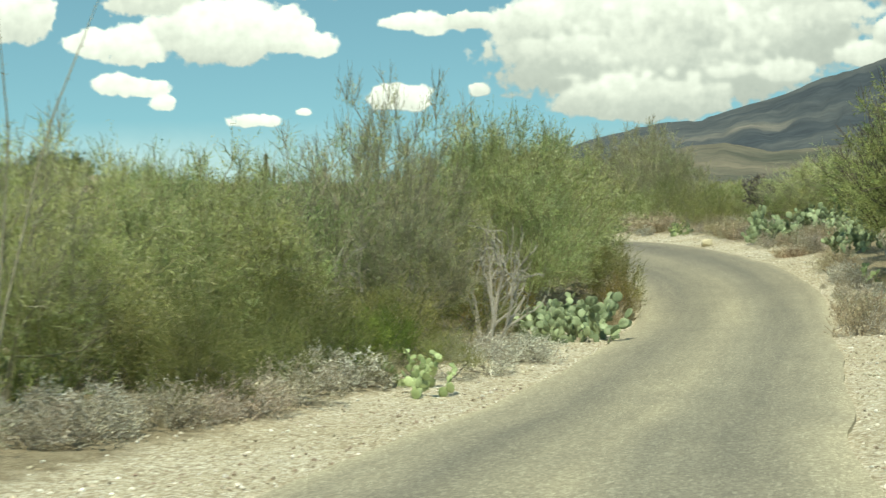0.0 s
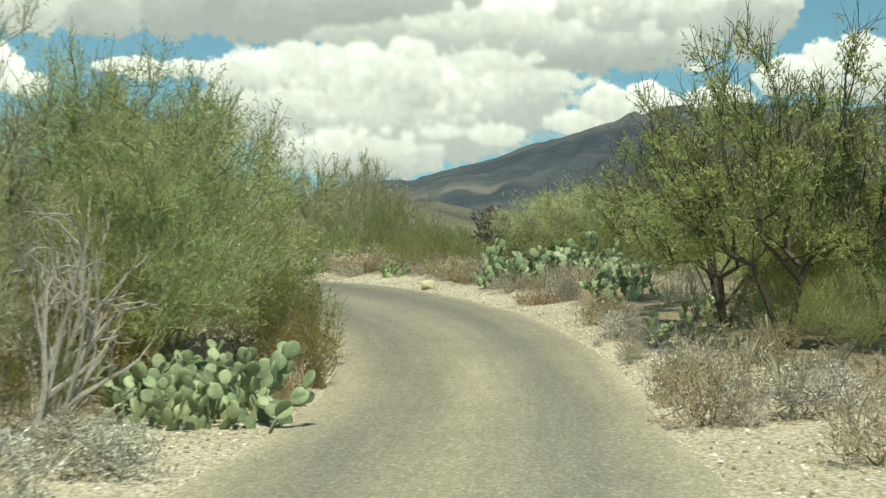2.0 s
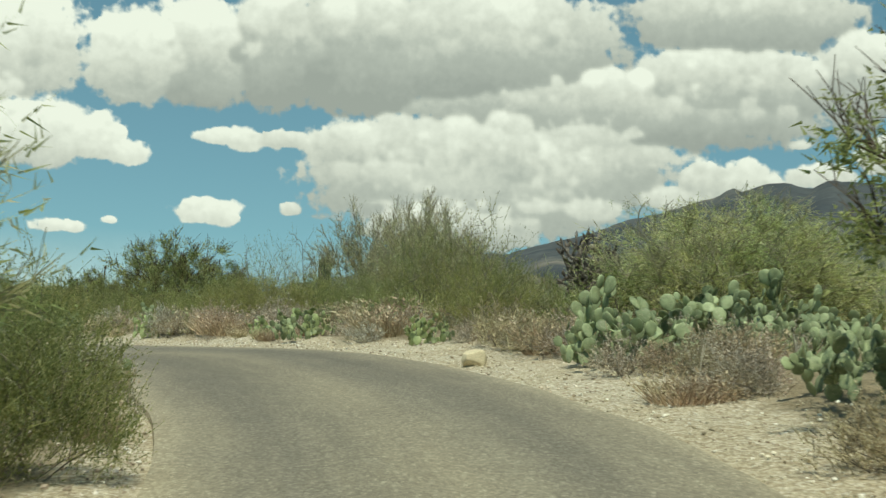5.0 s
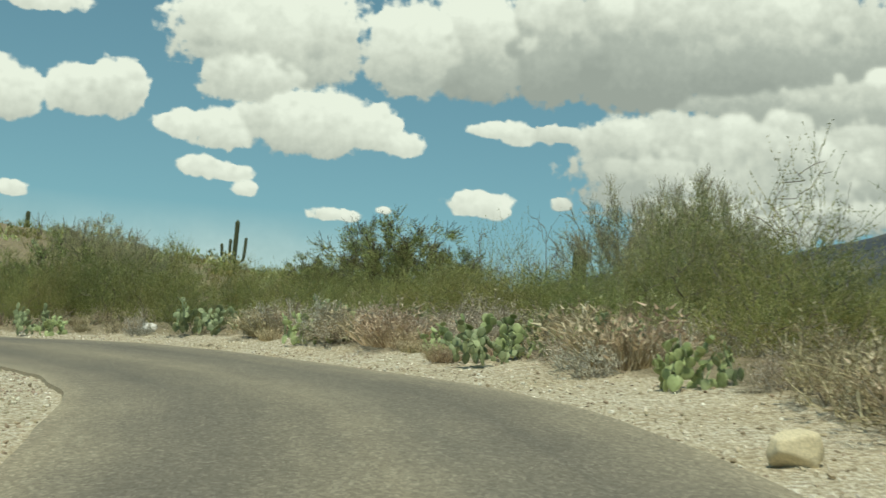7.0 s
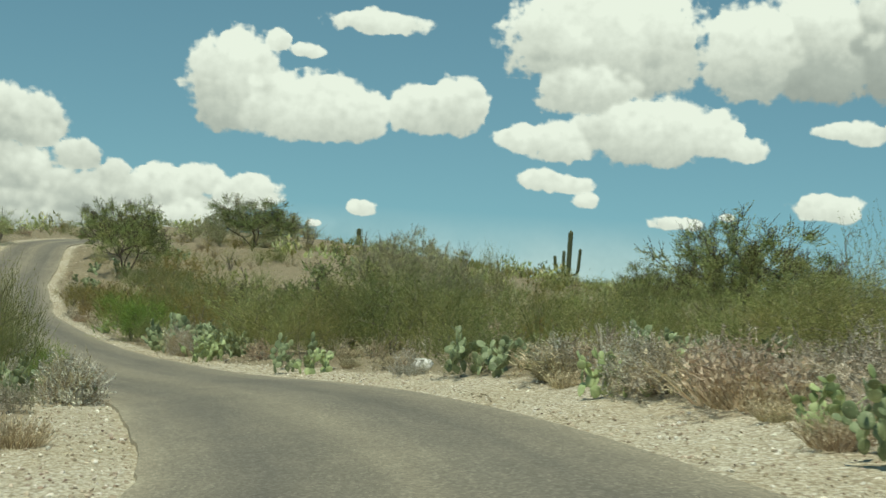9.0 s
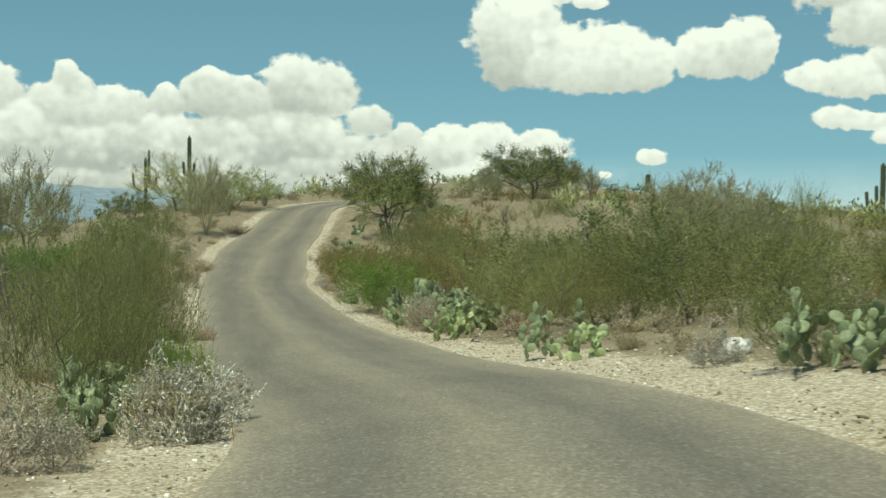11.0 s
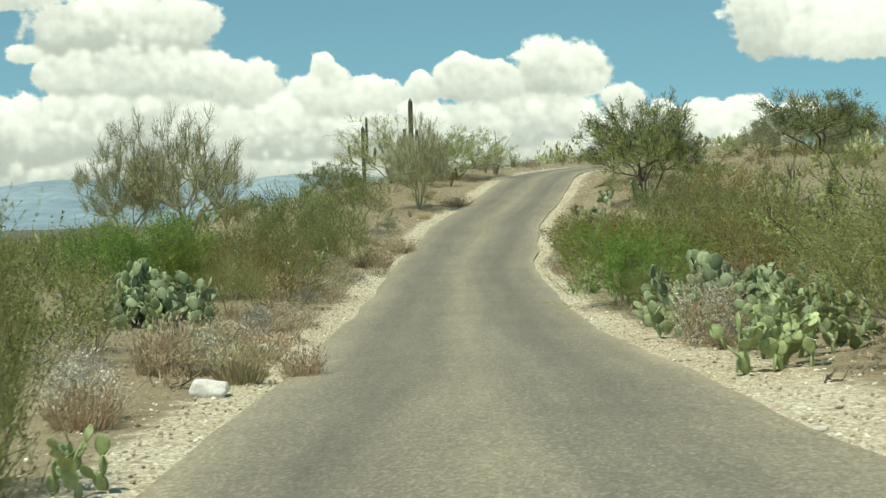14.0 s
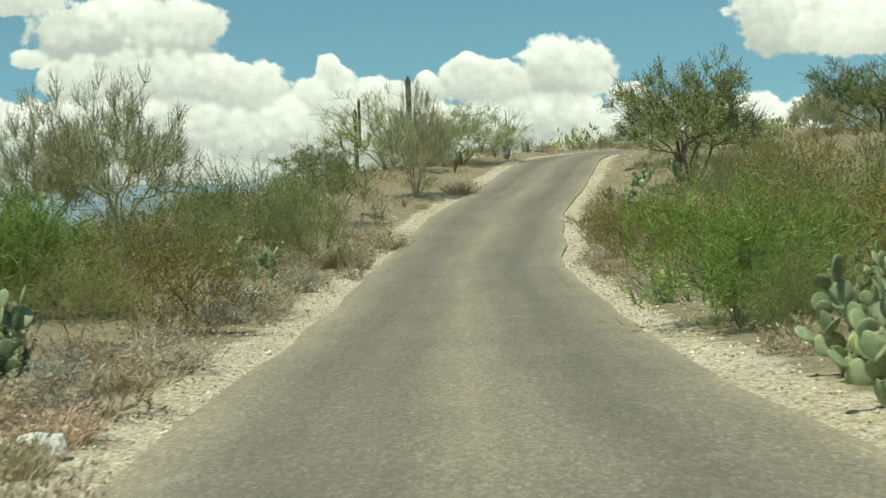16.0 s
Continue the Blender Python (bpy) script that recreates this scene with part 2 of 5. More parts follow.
def waves(x, y):
    return (np.sin(x * 0.31 + 1.3) * np.cos(y * 0.27) + 0.6 * np.sin(x * 0.9 + y * 0.7) + 0.4 * np.cos(x * 1.7 - y * 1.3)) * 0.06


def broad(x, y):
    """The land away from the road."""
    z = -0.6 + 0.0 * x
    z = z + 5.0 * np.exp(-((x + 62) / 27) ** 2 - ((y - 198) / 40) ** 2)
    z = z + 1.6 * np.exp(-((x + 36) / 14) ** 2 - ((y - 150) / 26) ** 2)
    z = z - 26 * smooth(70, 420, -x - 0.25 * np.maximum(y - 100, 0)) - 3.0 * smooth(22, 60, -x - 0.55 * np.maximum(y - 92, 0)) * smooth(70, 85, y)
    z = z + 1.2 * smooth(30, -10, y)
    return z


def ground(x, y):
    """Height of the ground, and how far outside the asphalt a place lies (minus: on it)."""
    x, y = np.asarray(x, float), np.asarray(y, float)
    k, d, side = nearest(x, y)
    out = np.where(side > 0, side - RIGHT[k], LEFT[k] - side)
    out = np.where(d > np.abs(side) + 4, d, out)
    zr = LINE[k, 2] + BANK[k] * np.clip(side, -6, 8)
    w = smooth(1.5, 26, out)
    z = zr * (1 - w) + (broad(x, y) + waves(x, y)) * w
    z = z + np.where(side > 0, RISE[k], 0.0) * smooth(0.2, 3.0, out)
    z = z + np.where(out > 0, 0.05 * smooth(0.0, 0.5, out) + 0.14 * smooth(1.0, 3.5, out) - 0.05, -0.07) + waves(x * 3, y * 3) * 0.35 * smooth(0.2, 1.5, out)
    return z, out


def height(x, y):
    return float(ground(np.array([x]), np.array([y]))[0][0])


def spaced(lo, hi, fine, far, grow=1.22):
    mid = list(np.arange(lo, hi + fine, fine))
    s, a, b = fine, [], []
    p, q = lo, mid[-1]
    while p > -far or q < far:
        s *= grow
        p, q = p - s, q + s
        a.append(p), b.append(q)
    return np.array(a[::-1] + mid + b)


def sheet(name, X, Y, Z, mat):
    ny, nx = Z.shape
    verts = np.stack([X.ravel(), Y.ravel(), Z.ravel()], 1)
    i = np.arange(nx * ny).reshape(ny, nx)
    faces = np.stack([i[:-1, :-1].ravel(), i[:-1, 1:].ravel(), i[1:, 1:].ravel(), i[1:, :-1].ravel()], 1)
    me = bpy.data.meshes.new(name)
    me.from_pydata(verts.tolist(), [], faces.tolist())
    me.polygons.foreach_set("use_smooth", [True] * len(me.polygons))
    me.materials.append(mat)
    return me


gx, gy = spaced(-68, 26, 0.45, 4200), spaced(-6, 165, 0.45, 4200)
GX, GY = np.meshgrid(gx, gy)
GZ, GOUT = ground(GX, GY)
me = sheet("ground", GX, GY, GZ, m_ground)
grav = me.attributes.new("gravel", "FLOAT", "POINT")
kk, _, gside = nearest(GX, GY)
GRAVEL_L = along([0, 30, 38, 58, 66, 78, 86, 100], [2.6, 2.2, 0.9, 0.9, 1.8, 1.3, 0.9, 0.8])
GRAVEL_R = along([0, 30, 42, 50, 68, 84, 95, 104], [2.6, 2.3, 1.6, 2.2, 2.2, 1.5, 0.9, 0.6])
gwide = np.where(gside > 0, GRAVEL_R[kk], GRAVEL_L[kk])
grav.data.foreach_set("value", (1.0 - smooth(0.45, 1.25, GOUT / gwide)).ravel())
ground_ob = tagged(new("ground", me), "pale stony desert soil with gravel verges and plant litter", "ground", kind="structure")

# the asphalt: one slab with a thin broken edge
bend = np.array([0.0, 0.003, 0.06, 0.2, 0.4, 0.6, 0.8, 0.94, 0.997, 1.0])
rows_v, rows_uv = [], []
for k in range(0, len(LINE), 1):
    wob = [0.10 * noise.noise((S[k] * 0.3, 3.0, 0)) + 0.03 * noise.noise((S[k] * 0.9, 9.0, 0)), 0.10 * noise.noise((S[k] * 0.3, 30.0, 0)) + 0.03 * noise.noise((S[k] * 0.9, 90.0, 0))]
    a, b2 = LEFT[k] + wob[0], RIGHT[k] + wob[1]
    for n, u in enumerate(bend):
        side = a + (b2 - a) * u
        p = LINE[k, :2] + NORMAL[k] * side
        z = LINE[k, 2] + BANK[k] * side + (0.0 if 0 < n < len(bend) - 1 else -0.09) + 0.03 * math.sin(math.pi * u)
        rows_v.append((p[0], p[1], z))
        rows_uv.append((u, S[k]))
nx = len(bend)
faces = [(r * nx + c, r * nx + c + 1, (r + 1) * nx + c + 1, (r + 1) * nx + c) for r in range(len(LINE) - 1) for c in range(nx - 1)]
me = bpy.data.meshes.new("road")
me.from_pydata(rows_v, [], faces)
me.materials.append(m_road)
layer = me.uv_layers.new(name="way")
idx = np.zeros(len(me.loops), int)
me.loops.foreach_get("vertex_index", idx)
layer.data.foreach_set("uv", np.array(rows_uv)[idx].ravel())
tagged(new("road", me), "narrow one-lane road of sun-bleached worn asphalt", "road", kind="structure")


# ---------------------------------------------------------------- distance: mountains
def range_mesh(name, azimuths, elevations, near, far, foot, mat, label, rough=0.12, seed=0, cells=260):
    """A mountain range: a relief whose skyline stands at the given elevations (degrees) along azimuths (degrees left of +y)."""
    az = np.linspace(azimuths[0], azimuths[-1], cells)
    el = np.interp(az, azimuths, elevations)
    el = el + np.array([0.05 * noise.fractal((a * 1.6, seed, 0), 1.0, 2.0, 4) for a in az])
    deep = np.linspace(0, 1, 46)
    X, Y, Z = [], [], []
    for d in deep:
        r = near + (far - near) * d
        lift = d ** 1.25
        row = []
        for a, e in zip(az, el):
            ridge = abs(noise.fractal((a * 0.55 + d * 0.8, d * 2.4, seed), 1.0, 2.1, 5))
            z = foot + (far * math.tan(radians(e)) - foot) * lift * (1 - rough * 3.2 * ridge * (1 - d) ** 0.6 * min(1, d * 3))
            row.append(z)
        Z.append(row)
        X.append(-np.sin(np.radians(az)) * r)
        Y.append(np.cos(np.radians(az)) * r)
    for k in range(8):                                     # the far side falls away
        r = far + 90 * (k + 1)
        X.append(-np.sin(np.radians(az)) * r)
        Y.append(np.cos(np.radians(az)) * r)
        Z.append(list(np.array(Z[45]) * (1 - (k + 1) / 8) + foot * (k + 1) / 8))
    me = sheet(name, np.array(X), np.array(Y), np.array(Z), mat)
    return tagged(new(name, me), label, "mountain", kind="structure")


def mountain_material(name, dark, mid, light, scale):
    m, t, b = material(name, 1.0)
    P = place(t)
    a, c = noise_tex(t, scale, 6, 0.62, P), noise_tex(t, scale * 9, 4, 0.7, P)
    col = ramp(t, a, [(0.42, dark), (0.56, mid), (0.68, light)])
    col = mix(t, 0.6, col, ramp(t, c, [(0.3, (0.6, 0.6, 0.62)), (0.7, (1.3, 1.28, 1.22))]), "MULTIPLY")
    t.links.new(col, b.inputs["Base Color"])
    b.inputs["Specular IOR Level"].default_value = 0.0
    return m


# cloud shadow and sunlit patches are put into the mountain's scrub and rock colours
m_mount = mountain_material("shadowed_mountain_scrub_and_rock", (0.062, 0.074, 0.086), (0.098, 0.108, 0.112), (0.21, 0.195, 0.165), 0.0021)
m_hill = mountain_material("foothill_scrub", (0.10, 0.105, 0.085), (0.17, 0.155, 0.12), (0.24, 0.21, 0.155), 0.008)
# haze of the far air is put into this range's pale blue base colour
m_blue = mountain_material("haze_tinted_range", (0.20, 0.27, 0.32), (0.24, 0.31, 0.355), (0.29, 0.35, 0.385), 0.002)
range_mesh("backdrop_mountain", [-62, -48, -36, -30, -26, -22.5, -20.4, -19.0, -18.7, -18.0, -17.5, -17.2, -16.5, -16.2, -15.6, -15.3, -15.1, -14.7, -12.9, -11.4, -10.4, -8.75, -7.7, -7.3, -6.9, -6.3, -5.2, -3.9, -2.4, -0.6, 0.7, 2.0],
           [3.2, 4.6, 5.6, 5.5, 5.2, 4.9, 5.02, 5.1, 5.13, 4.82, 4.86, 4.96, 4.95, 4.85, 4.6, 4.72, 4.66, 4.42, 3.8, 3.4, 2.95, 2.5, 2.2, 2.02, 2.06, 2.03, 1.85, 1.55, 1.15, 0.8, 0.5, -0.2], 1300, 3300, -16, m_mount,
           "desert mountain with rocky ridges, cloud shadow painted into its dark blue-grey", seed=3)
range_mesh("backdrop_foothill", [-40, -30, -22, -16, -13, -10, -8.3, -7.0, -5, -2, 0, 3], [1.9, 2.0, 1.9, 1.6, 1.3, 1.0, 1.35, 1.25, 0.8, 0.6, 0.45, -0.4], 420, 900, -6, m_hill,
           "sunlit tan foothills dotted with dark scrub", seed=8)
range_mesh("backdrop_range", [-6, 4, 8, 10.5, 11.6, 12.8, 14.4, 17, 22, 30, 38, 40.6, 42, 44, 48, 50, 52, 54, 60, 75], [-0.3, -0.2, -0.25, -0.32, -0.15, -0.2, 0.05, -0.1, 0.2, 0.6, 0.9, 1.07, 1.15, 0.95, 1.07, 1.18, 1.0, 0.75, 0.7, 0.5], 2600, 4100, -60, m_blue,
           "mountain range across a wide valley, air haze painted in its blue", seed=14)


# ---------------------------------------------------------------- distance: fair-weather clouds on a far dome
CLOUDS = []


def cloud(az, el, wide, high):
    """One billow: degrees to the left of +y, degrees up, and its half width and half height."""
    CLOUDS.append((az, el, wide, high))


cloud(11.49, 8.61, 3.40, 2.16)
cloud(12.16, 7.11, 1.95, 1.18)
cloud(9.86, 5.48, 2.57, 1.26)
cloud(7.66, 5.45, 1.13, 0.87)
cloud(6.57, 5.02, 0.77, 0.48)
cloud(14.21, 4.98, 1.03, 0.51)
cloud(12.95, 4.84, 1.13, 0.58)
cloud(13.62, 3.59, 0.93, 0.41)
cloud(12.57, 3.46, 0.80, 0.30)
cloud(12.01, 2.91, 0.46, 0.26)
cloud(8.99, 2.26, 0.60, 0.28)
cloud(8.31, 2.29, 0.52, 0.25)
cloud(6.94, 2.56, 0.25, 0.16)
cloud(3.86, 3.02, 0.75, 0.42)
cloud(3.12, 3.04, 0.82, 0.50)
cloud(0.64, 3.33, 0.36, 0.25)
cloud(6.02, 8.31, 1.70, 1.49)
cloud(3.96, 8.69, 2.06, 2.01)
cloud(1.33, 9.06, 1.85, 2.26)
cloud(-1.74, 9.24, 2.88, 2.52)
cloud(-6.43, 9.38, 4.73, 2.47)
cloud(3.13, 5.77, 0.82, 0.30)
cloud(1.08, 5.78, 1.23, 0.35)
cloud(-1.70, 5.66, 1.75, 0.84)
cloud(-2.98, 4.92, 2.16, 0.82)
cloud(-4.89, 5.41, 2.06, 1.18)
cloud(-6.88, 5.99, 2.06, 1.03)
cloud(-8.53, 5.39, 2.47, 0.93)
cloud(-10.05, 6.58, 2.26, 0.72)
cloud(-4.15, 4.34, 2.88, 0.57)
cloud(-8.03, 3.89, 2.06, 0.57)
cloud(-10.04, 3.85, 1.44, 0.53)
cloud(-2.87, 3.71, 0.72, 0.27)
cloud(-15.36, 10.76, 4.09, 1.29)
cloud(-14.10, 8.27, 2.47, 1.59)
cloud(-16.66, 8.32, 2.06, 1.39)
cloud(-19.35, 8.60, 1.44, 1.75)
cloud(-14.24, 4.89, 0.82, 0.93)
cloud(-15.64, 4.83, 1.26, 0.87)
cloud(-18.59, 5.26, 0.91, 0.47)
cloud(-11.77, 5.36, 0.98, 0.46)
cloud(-17.51, 6.34, 0.41, 0.19)
cloud(-13.37, 4.30, 1.54, 0.51)
cloud(-23.15, 6.28, 1.93, 1.18)
cloud(-17.80, 5.22, 0.67, 0.41)
cloud(-20.63, 6.06, 1.13, 0.72)
cloud(-25.55, 6.67, 2.06, 1.23)
cloud(24.61, 6.31, 1.34, 1.34)
cloud(23.68, 5.82, 1.85, 1.18)
cloud(21.75, 5.70, 1.75, 1.23)
cloud(20.52, 5.58, 1.34, 1.03)
cloud(18.09, 5.85, 1.13, 0.91)
cloud(16.80, 6.06, 1.01, 1.08)
cloud(23.33, 7.98, 0.44, 0.39)
cloud(22.32, 7.67, 0.57, 0.29)
cloud(19.75, 8.86, 1.70, 0.43)
cloud(14.56, 5.02, 0.91, 0.35)
cloud(13.10, 4.93, 1.18, 0.72)
cloud(6.28, 8.38, 1.70, 1.75)
cloud(3.21, 5.72, 0.85, 0.27)
cloud(2.33, 5.68, 0.70, 0.48)
cloud(3.57, 3.12, 1.18, 0.44)
cloud(19.94, 2.20, 0.49, 0.28)
cloud(21.70, 1.55, 0.31, 0.14)
cloud(48.00, 6.15, 3.09, 1.54)
cloud(47.85, 4.64, 2.47, 1.29)
cloud(44.80, 4.64, 1.29, 0.98)
cloud(43.68, 4.15, 1.75, 1.08)
cloud(40.74, 4.70, 0.46, 0.84)
cloud(40.70, 3.88, 1.34, 1.03)
cloud(39.20, 3.71, 1.23, 0.87)
cloud(37.38, 3.94, 0.62, 0.72)
cloud(35.76, 4.37, 1.03, 0.87)
cloud(34.50, 4.15, 1.18, 0.77)
cloud(32.98, 4.64, 1.08, 1.09)
cloud(31.66, 4.55, 1.08, 1.03)
cloud(31.32, 4.10, 0.62, 0.57)
cloud(30.12, 3.44, 0.82, 0.53)
cloud(32.14, 2.88, 1.23, 0.64)
cloud(28.82, 2.89, 0.51, 0.51)
cloud(27.22, 2.79, 0.93, 0.59)
cloud(25.83, 2.88, 0.93, 0.57)
cloud(24.16, 2.54, 1.23, 0.67)
cloud(46.93, 2.83, 3.09, 1.34)
cloud(41.93, 2.39, 3.19, 1.13)
cloud(37.01, 2.13, 3.09, 1.13)
cloud(32.97, 1.76, 3.09, 1.03)
cloud(28.03, 2.03, 2.98, 0.77)
cloud(20.02, 2.23, 0.51, 0.31)
cloud(47.53, 5.19, 1.44, 1.34)
cloud(47.24, 6.61, 1.18, 0.98)
cloud(45.69, 6.57, 1.26, 0.95)
cloud(51.10, 5.52, 0.72, 0.37)
cloud(49.48, 4.92, 1.44, 1.03)
cloud(46.02, 4.77, 1.18, 0.93)
cloud(52.76, 4.03, 0.62, 0.36)
cloud(51.48, 2.60, 2.47, 1.23)
cloud(47.81, 2.72, 3.09, 1.44)
cloud(43.95, 2.54, 2.37, 1.54)
cloud(51.54, 7.65, 1.59, 0.62)
cloud(26.85, 2.62, 1.49, 0.62)
cloud(24.79, 6.44, 1.67, 1.75)
cloud(22.32, 5.58, 2.26, 1.08)
# wide banks behind them
cloud(-5.93, 4.70, 5.76, 2.26)
cloud(-10.92, 7.40, 7.92, 1.44)
cloud(-6.85, 5.36, 6.48, 2.06)
cloud(-5.43, 3.17, 3.40, 1.13)
cloud(52.00, 2.60, 4.00, 1.50)
cloud(47.50, 2.90, 4.00, 1.70)
cloud(42.50, 2.50, 4.00, 1.60)
cloud(38.00, 2.30, 3.50, 1.40)
cloud(33.50, 2.40, 3.00, 1.50)
cloud(30.00, 2.00, 3.00, 1.00)
cloud(26.80, 1.70, 2.20, 0.70)
cloud(45.00, 1.40, 9.00, 0.90)
cloud(35.00, 1.30, 8.00, 0.80)
# the sky goes on in the same way on all other sides
crnd = random.Random(5)
for k in range(46):
    az, el = crnd.uniform(62, 325), crnd.uniform(3.5, 12.5)
    for _ in range(crnd.randrange(2, 6)):
        cloud((az + crnd.gauss(0, 1.6) + 180) % 360 - 180, el + crnd.gauss(0, 0.3), crnd.uniform(0.8, 2.6), crnd.uniform(0.4, 1.1))

caz = np.r_[np.arange(-180, -32, 1.0), np.arange(-32, 57, 0.085), np.arange(57, 180.5, 1.0)]
cel = np.arange(-1.0, 13.6, 0.085)
CA, CE = np.meshgrid(caz, cel)


def lattice(x, y, seed):
    """Smooth noise, -1 to 1, for arrays."""
    table = np.random.RandomState(seed).uniform(-1, 1, (64, 64))
    i, j = np.floor(x).astype(int), np.floor(y).astype(int)
    u, v = x - i, y - j
    u, v = u * u * (3 - 2 * u), v * v * (3 - 2 * v)
    g = lambda a, b: table[a % 64, b % 64]
    return (g(i, j) * (1 - u) + g(i + 1, j) * u) * (1 - v) + (g(i, j + 1) * (1 - u) + g(i + 1, j + 1) * u) * v


def octaves(scale, seed, count=4, billow=False):
    total, weight = 0.0, 0.0
    for k in range(count):
        n = lattice(CA * scale * 2 ** k + 31.7 * k, CE * scale * 1.15 * 2 ** k + 11.3 * k, seed + k)
        total, weight = total + (1 - 2 * np.abs(n) if billow else n) * 0.55 ** k, weight + 0.55 ** k
    return total / weight


warp_a, warp_e = octaves(1.1, 3), octaves(1.1, 13)
puffs = octaves(1.3, 23, 3, True)
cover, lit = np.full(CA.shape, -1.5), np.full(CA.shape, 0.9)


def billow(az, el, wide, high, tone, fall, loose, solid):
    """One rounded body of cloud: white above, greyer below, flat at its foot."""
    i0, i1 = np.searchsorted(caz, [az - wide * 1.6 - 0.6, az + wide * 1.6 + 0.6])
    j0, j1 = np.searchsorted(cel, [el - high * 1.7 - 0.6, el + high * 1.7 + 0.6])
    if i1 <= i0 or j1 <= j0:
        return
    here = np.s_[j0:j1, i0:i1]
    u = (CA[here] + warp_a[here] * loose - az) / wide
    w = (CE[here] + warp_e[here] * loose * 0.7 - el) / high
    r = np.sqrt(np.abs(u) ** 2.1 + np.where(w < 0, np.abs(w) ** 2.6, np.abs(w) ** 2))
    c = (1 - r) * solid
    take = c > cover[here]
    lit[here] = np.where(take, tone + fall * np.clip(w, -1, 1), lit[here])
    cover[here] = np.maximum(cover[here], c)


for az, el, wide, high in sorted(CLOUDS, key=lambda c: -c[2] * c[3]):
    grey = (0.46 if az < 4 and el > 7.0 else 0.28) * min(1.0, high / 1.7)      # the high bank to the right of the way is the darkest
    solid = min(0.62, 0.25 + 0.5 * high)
    shine = 0.10 if 2 < az < 28 else 0.0                     # extra glow put into these clouds, against the lower exposure there
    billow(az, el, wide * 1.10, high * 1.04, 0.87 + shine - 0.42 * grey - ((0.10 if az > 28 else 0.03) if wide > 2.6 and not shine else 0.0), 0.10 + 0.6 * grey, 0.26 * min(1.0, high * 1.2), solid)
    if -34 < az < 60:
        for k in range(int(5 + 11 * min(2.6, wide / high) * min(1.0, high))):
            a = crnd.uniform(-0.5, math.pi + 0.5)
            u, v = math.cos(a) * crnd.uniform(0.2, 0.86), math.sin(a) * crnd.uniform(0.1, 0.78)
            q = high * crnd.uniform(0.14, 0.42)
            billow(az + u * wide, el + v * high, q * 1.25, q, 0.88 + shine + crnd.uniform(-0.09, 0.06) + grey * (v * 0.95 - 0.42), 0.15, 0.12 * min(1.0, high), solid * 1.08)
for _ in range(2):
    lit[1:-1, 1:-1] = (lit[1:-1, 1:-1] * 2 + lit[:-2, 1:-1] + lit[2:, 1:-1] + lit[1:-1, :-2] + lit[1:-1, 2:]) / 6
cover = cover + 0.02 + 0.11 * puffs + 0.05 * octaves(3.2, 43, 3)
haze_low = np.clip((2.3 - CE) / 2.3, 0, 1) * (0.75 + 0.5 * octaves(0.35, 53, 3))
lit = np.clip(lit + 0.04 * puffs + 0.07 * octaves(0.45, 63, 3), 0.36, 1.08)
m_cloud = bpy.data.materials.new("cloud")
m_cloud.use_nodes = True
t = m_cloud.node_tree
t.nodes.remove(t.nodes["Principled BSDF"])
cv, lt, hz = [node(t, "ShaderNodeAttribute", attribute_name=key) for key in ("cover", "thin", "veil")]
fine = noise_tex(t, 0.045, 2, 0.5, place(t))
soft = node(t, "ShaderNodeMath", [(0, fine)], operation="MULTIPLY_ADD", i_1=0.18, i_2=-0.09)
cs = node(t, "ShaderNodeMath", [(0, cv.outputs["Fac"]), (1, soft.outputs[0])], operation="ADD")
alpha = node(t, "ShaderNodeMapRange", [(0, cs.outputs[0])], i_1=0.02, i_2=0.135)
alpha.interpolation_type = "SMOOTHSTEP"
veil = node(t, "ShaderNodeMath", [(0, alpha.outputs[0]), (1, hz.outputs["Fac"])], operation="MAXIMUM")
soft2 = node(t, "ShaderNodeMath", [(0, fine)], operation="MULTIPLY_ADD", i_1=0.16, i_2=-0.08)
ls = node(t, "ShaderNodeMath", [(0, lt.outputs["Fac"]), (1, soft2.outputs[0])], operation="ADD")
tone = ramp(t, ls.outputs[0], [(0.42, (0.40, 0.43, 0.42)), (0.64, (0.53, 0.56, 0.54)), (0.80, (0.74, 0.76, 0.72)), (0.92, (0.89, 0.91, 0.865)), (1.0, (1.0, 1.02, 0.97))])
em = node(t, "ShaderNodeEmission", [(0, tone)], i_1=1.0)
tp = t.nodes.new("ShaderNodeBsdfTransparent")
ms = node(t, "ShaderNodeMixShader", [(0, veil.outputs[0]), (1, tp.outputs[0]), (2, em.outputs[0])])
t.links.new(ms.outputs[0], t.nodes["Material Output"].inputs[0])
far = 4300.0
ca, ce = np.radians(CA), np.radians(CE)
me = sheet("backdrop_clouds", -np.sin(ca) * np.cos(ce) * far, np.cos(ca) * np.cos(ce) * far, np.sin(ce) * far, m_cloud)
# thin holds the painted lit-to-grey tone, veil the painted low haze
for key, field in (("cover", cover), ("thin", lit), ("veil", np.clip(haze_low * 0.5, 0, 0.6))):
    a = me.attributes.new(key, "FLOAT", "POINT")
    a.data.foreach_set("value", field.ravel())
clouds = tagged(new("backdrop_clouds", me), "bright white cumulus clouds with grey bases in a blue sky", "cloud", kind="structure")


# ---------------------------------------------------------------- plants: building blocks
rnd = random.Random(7)


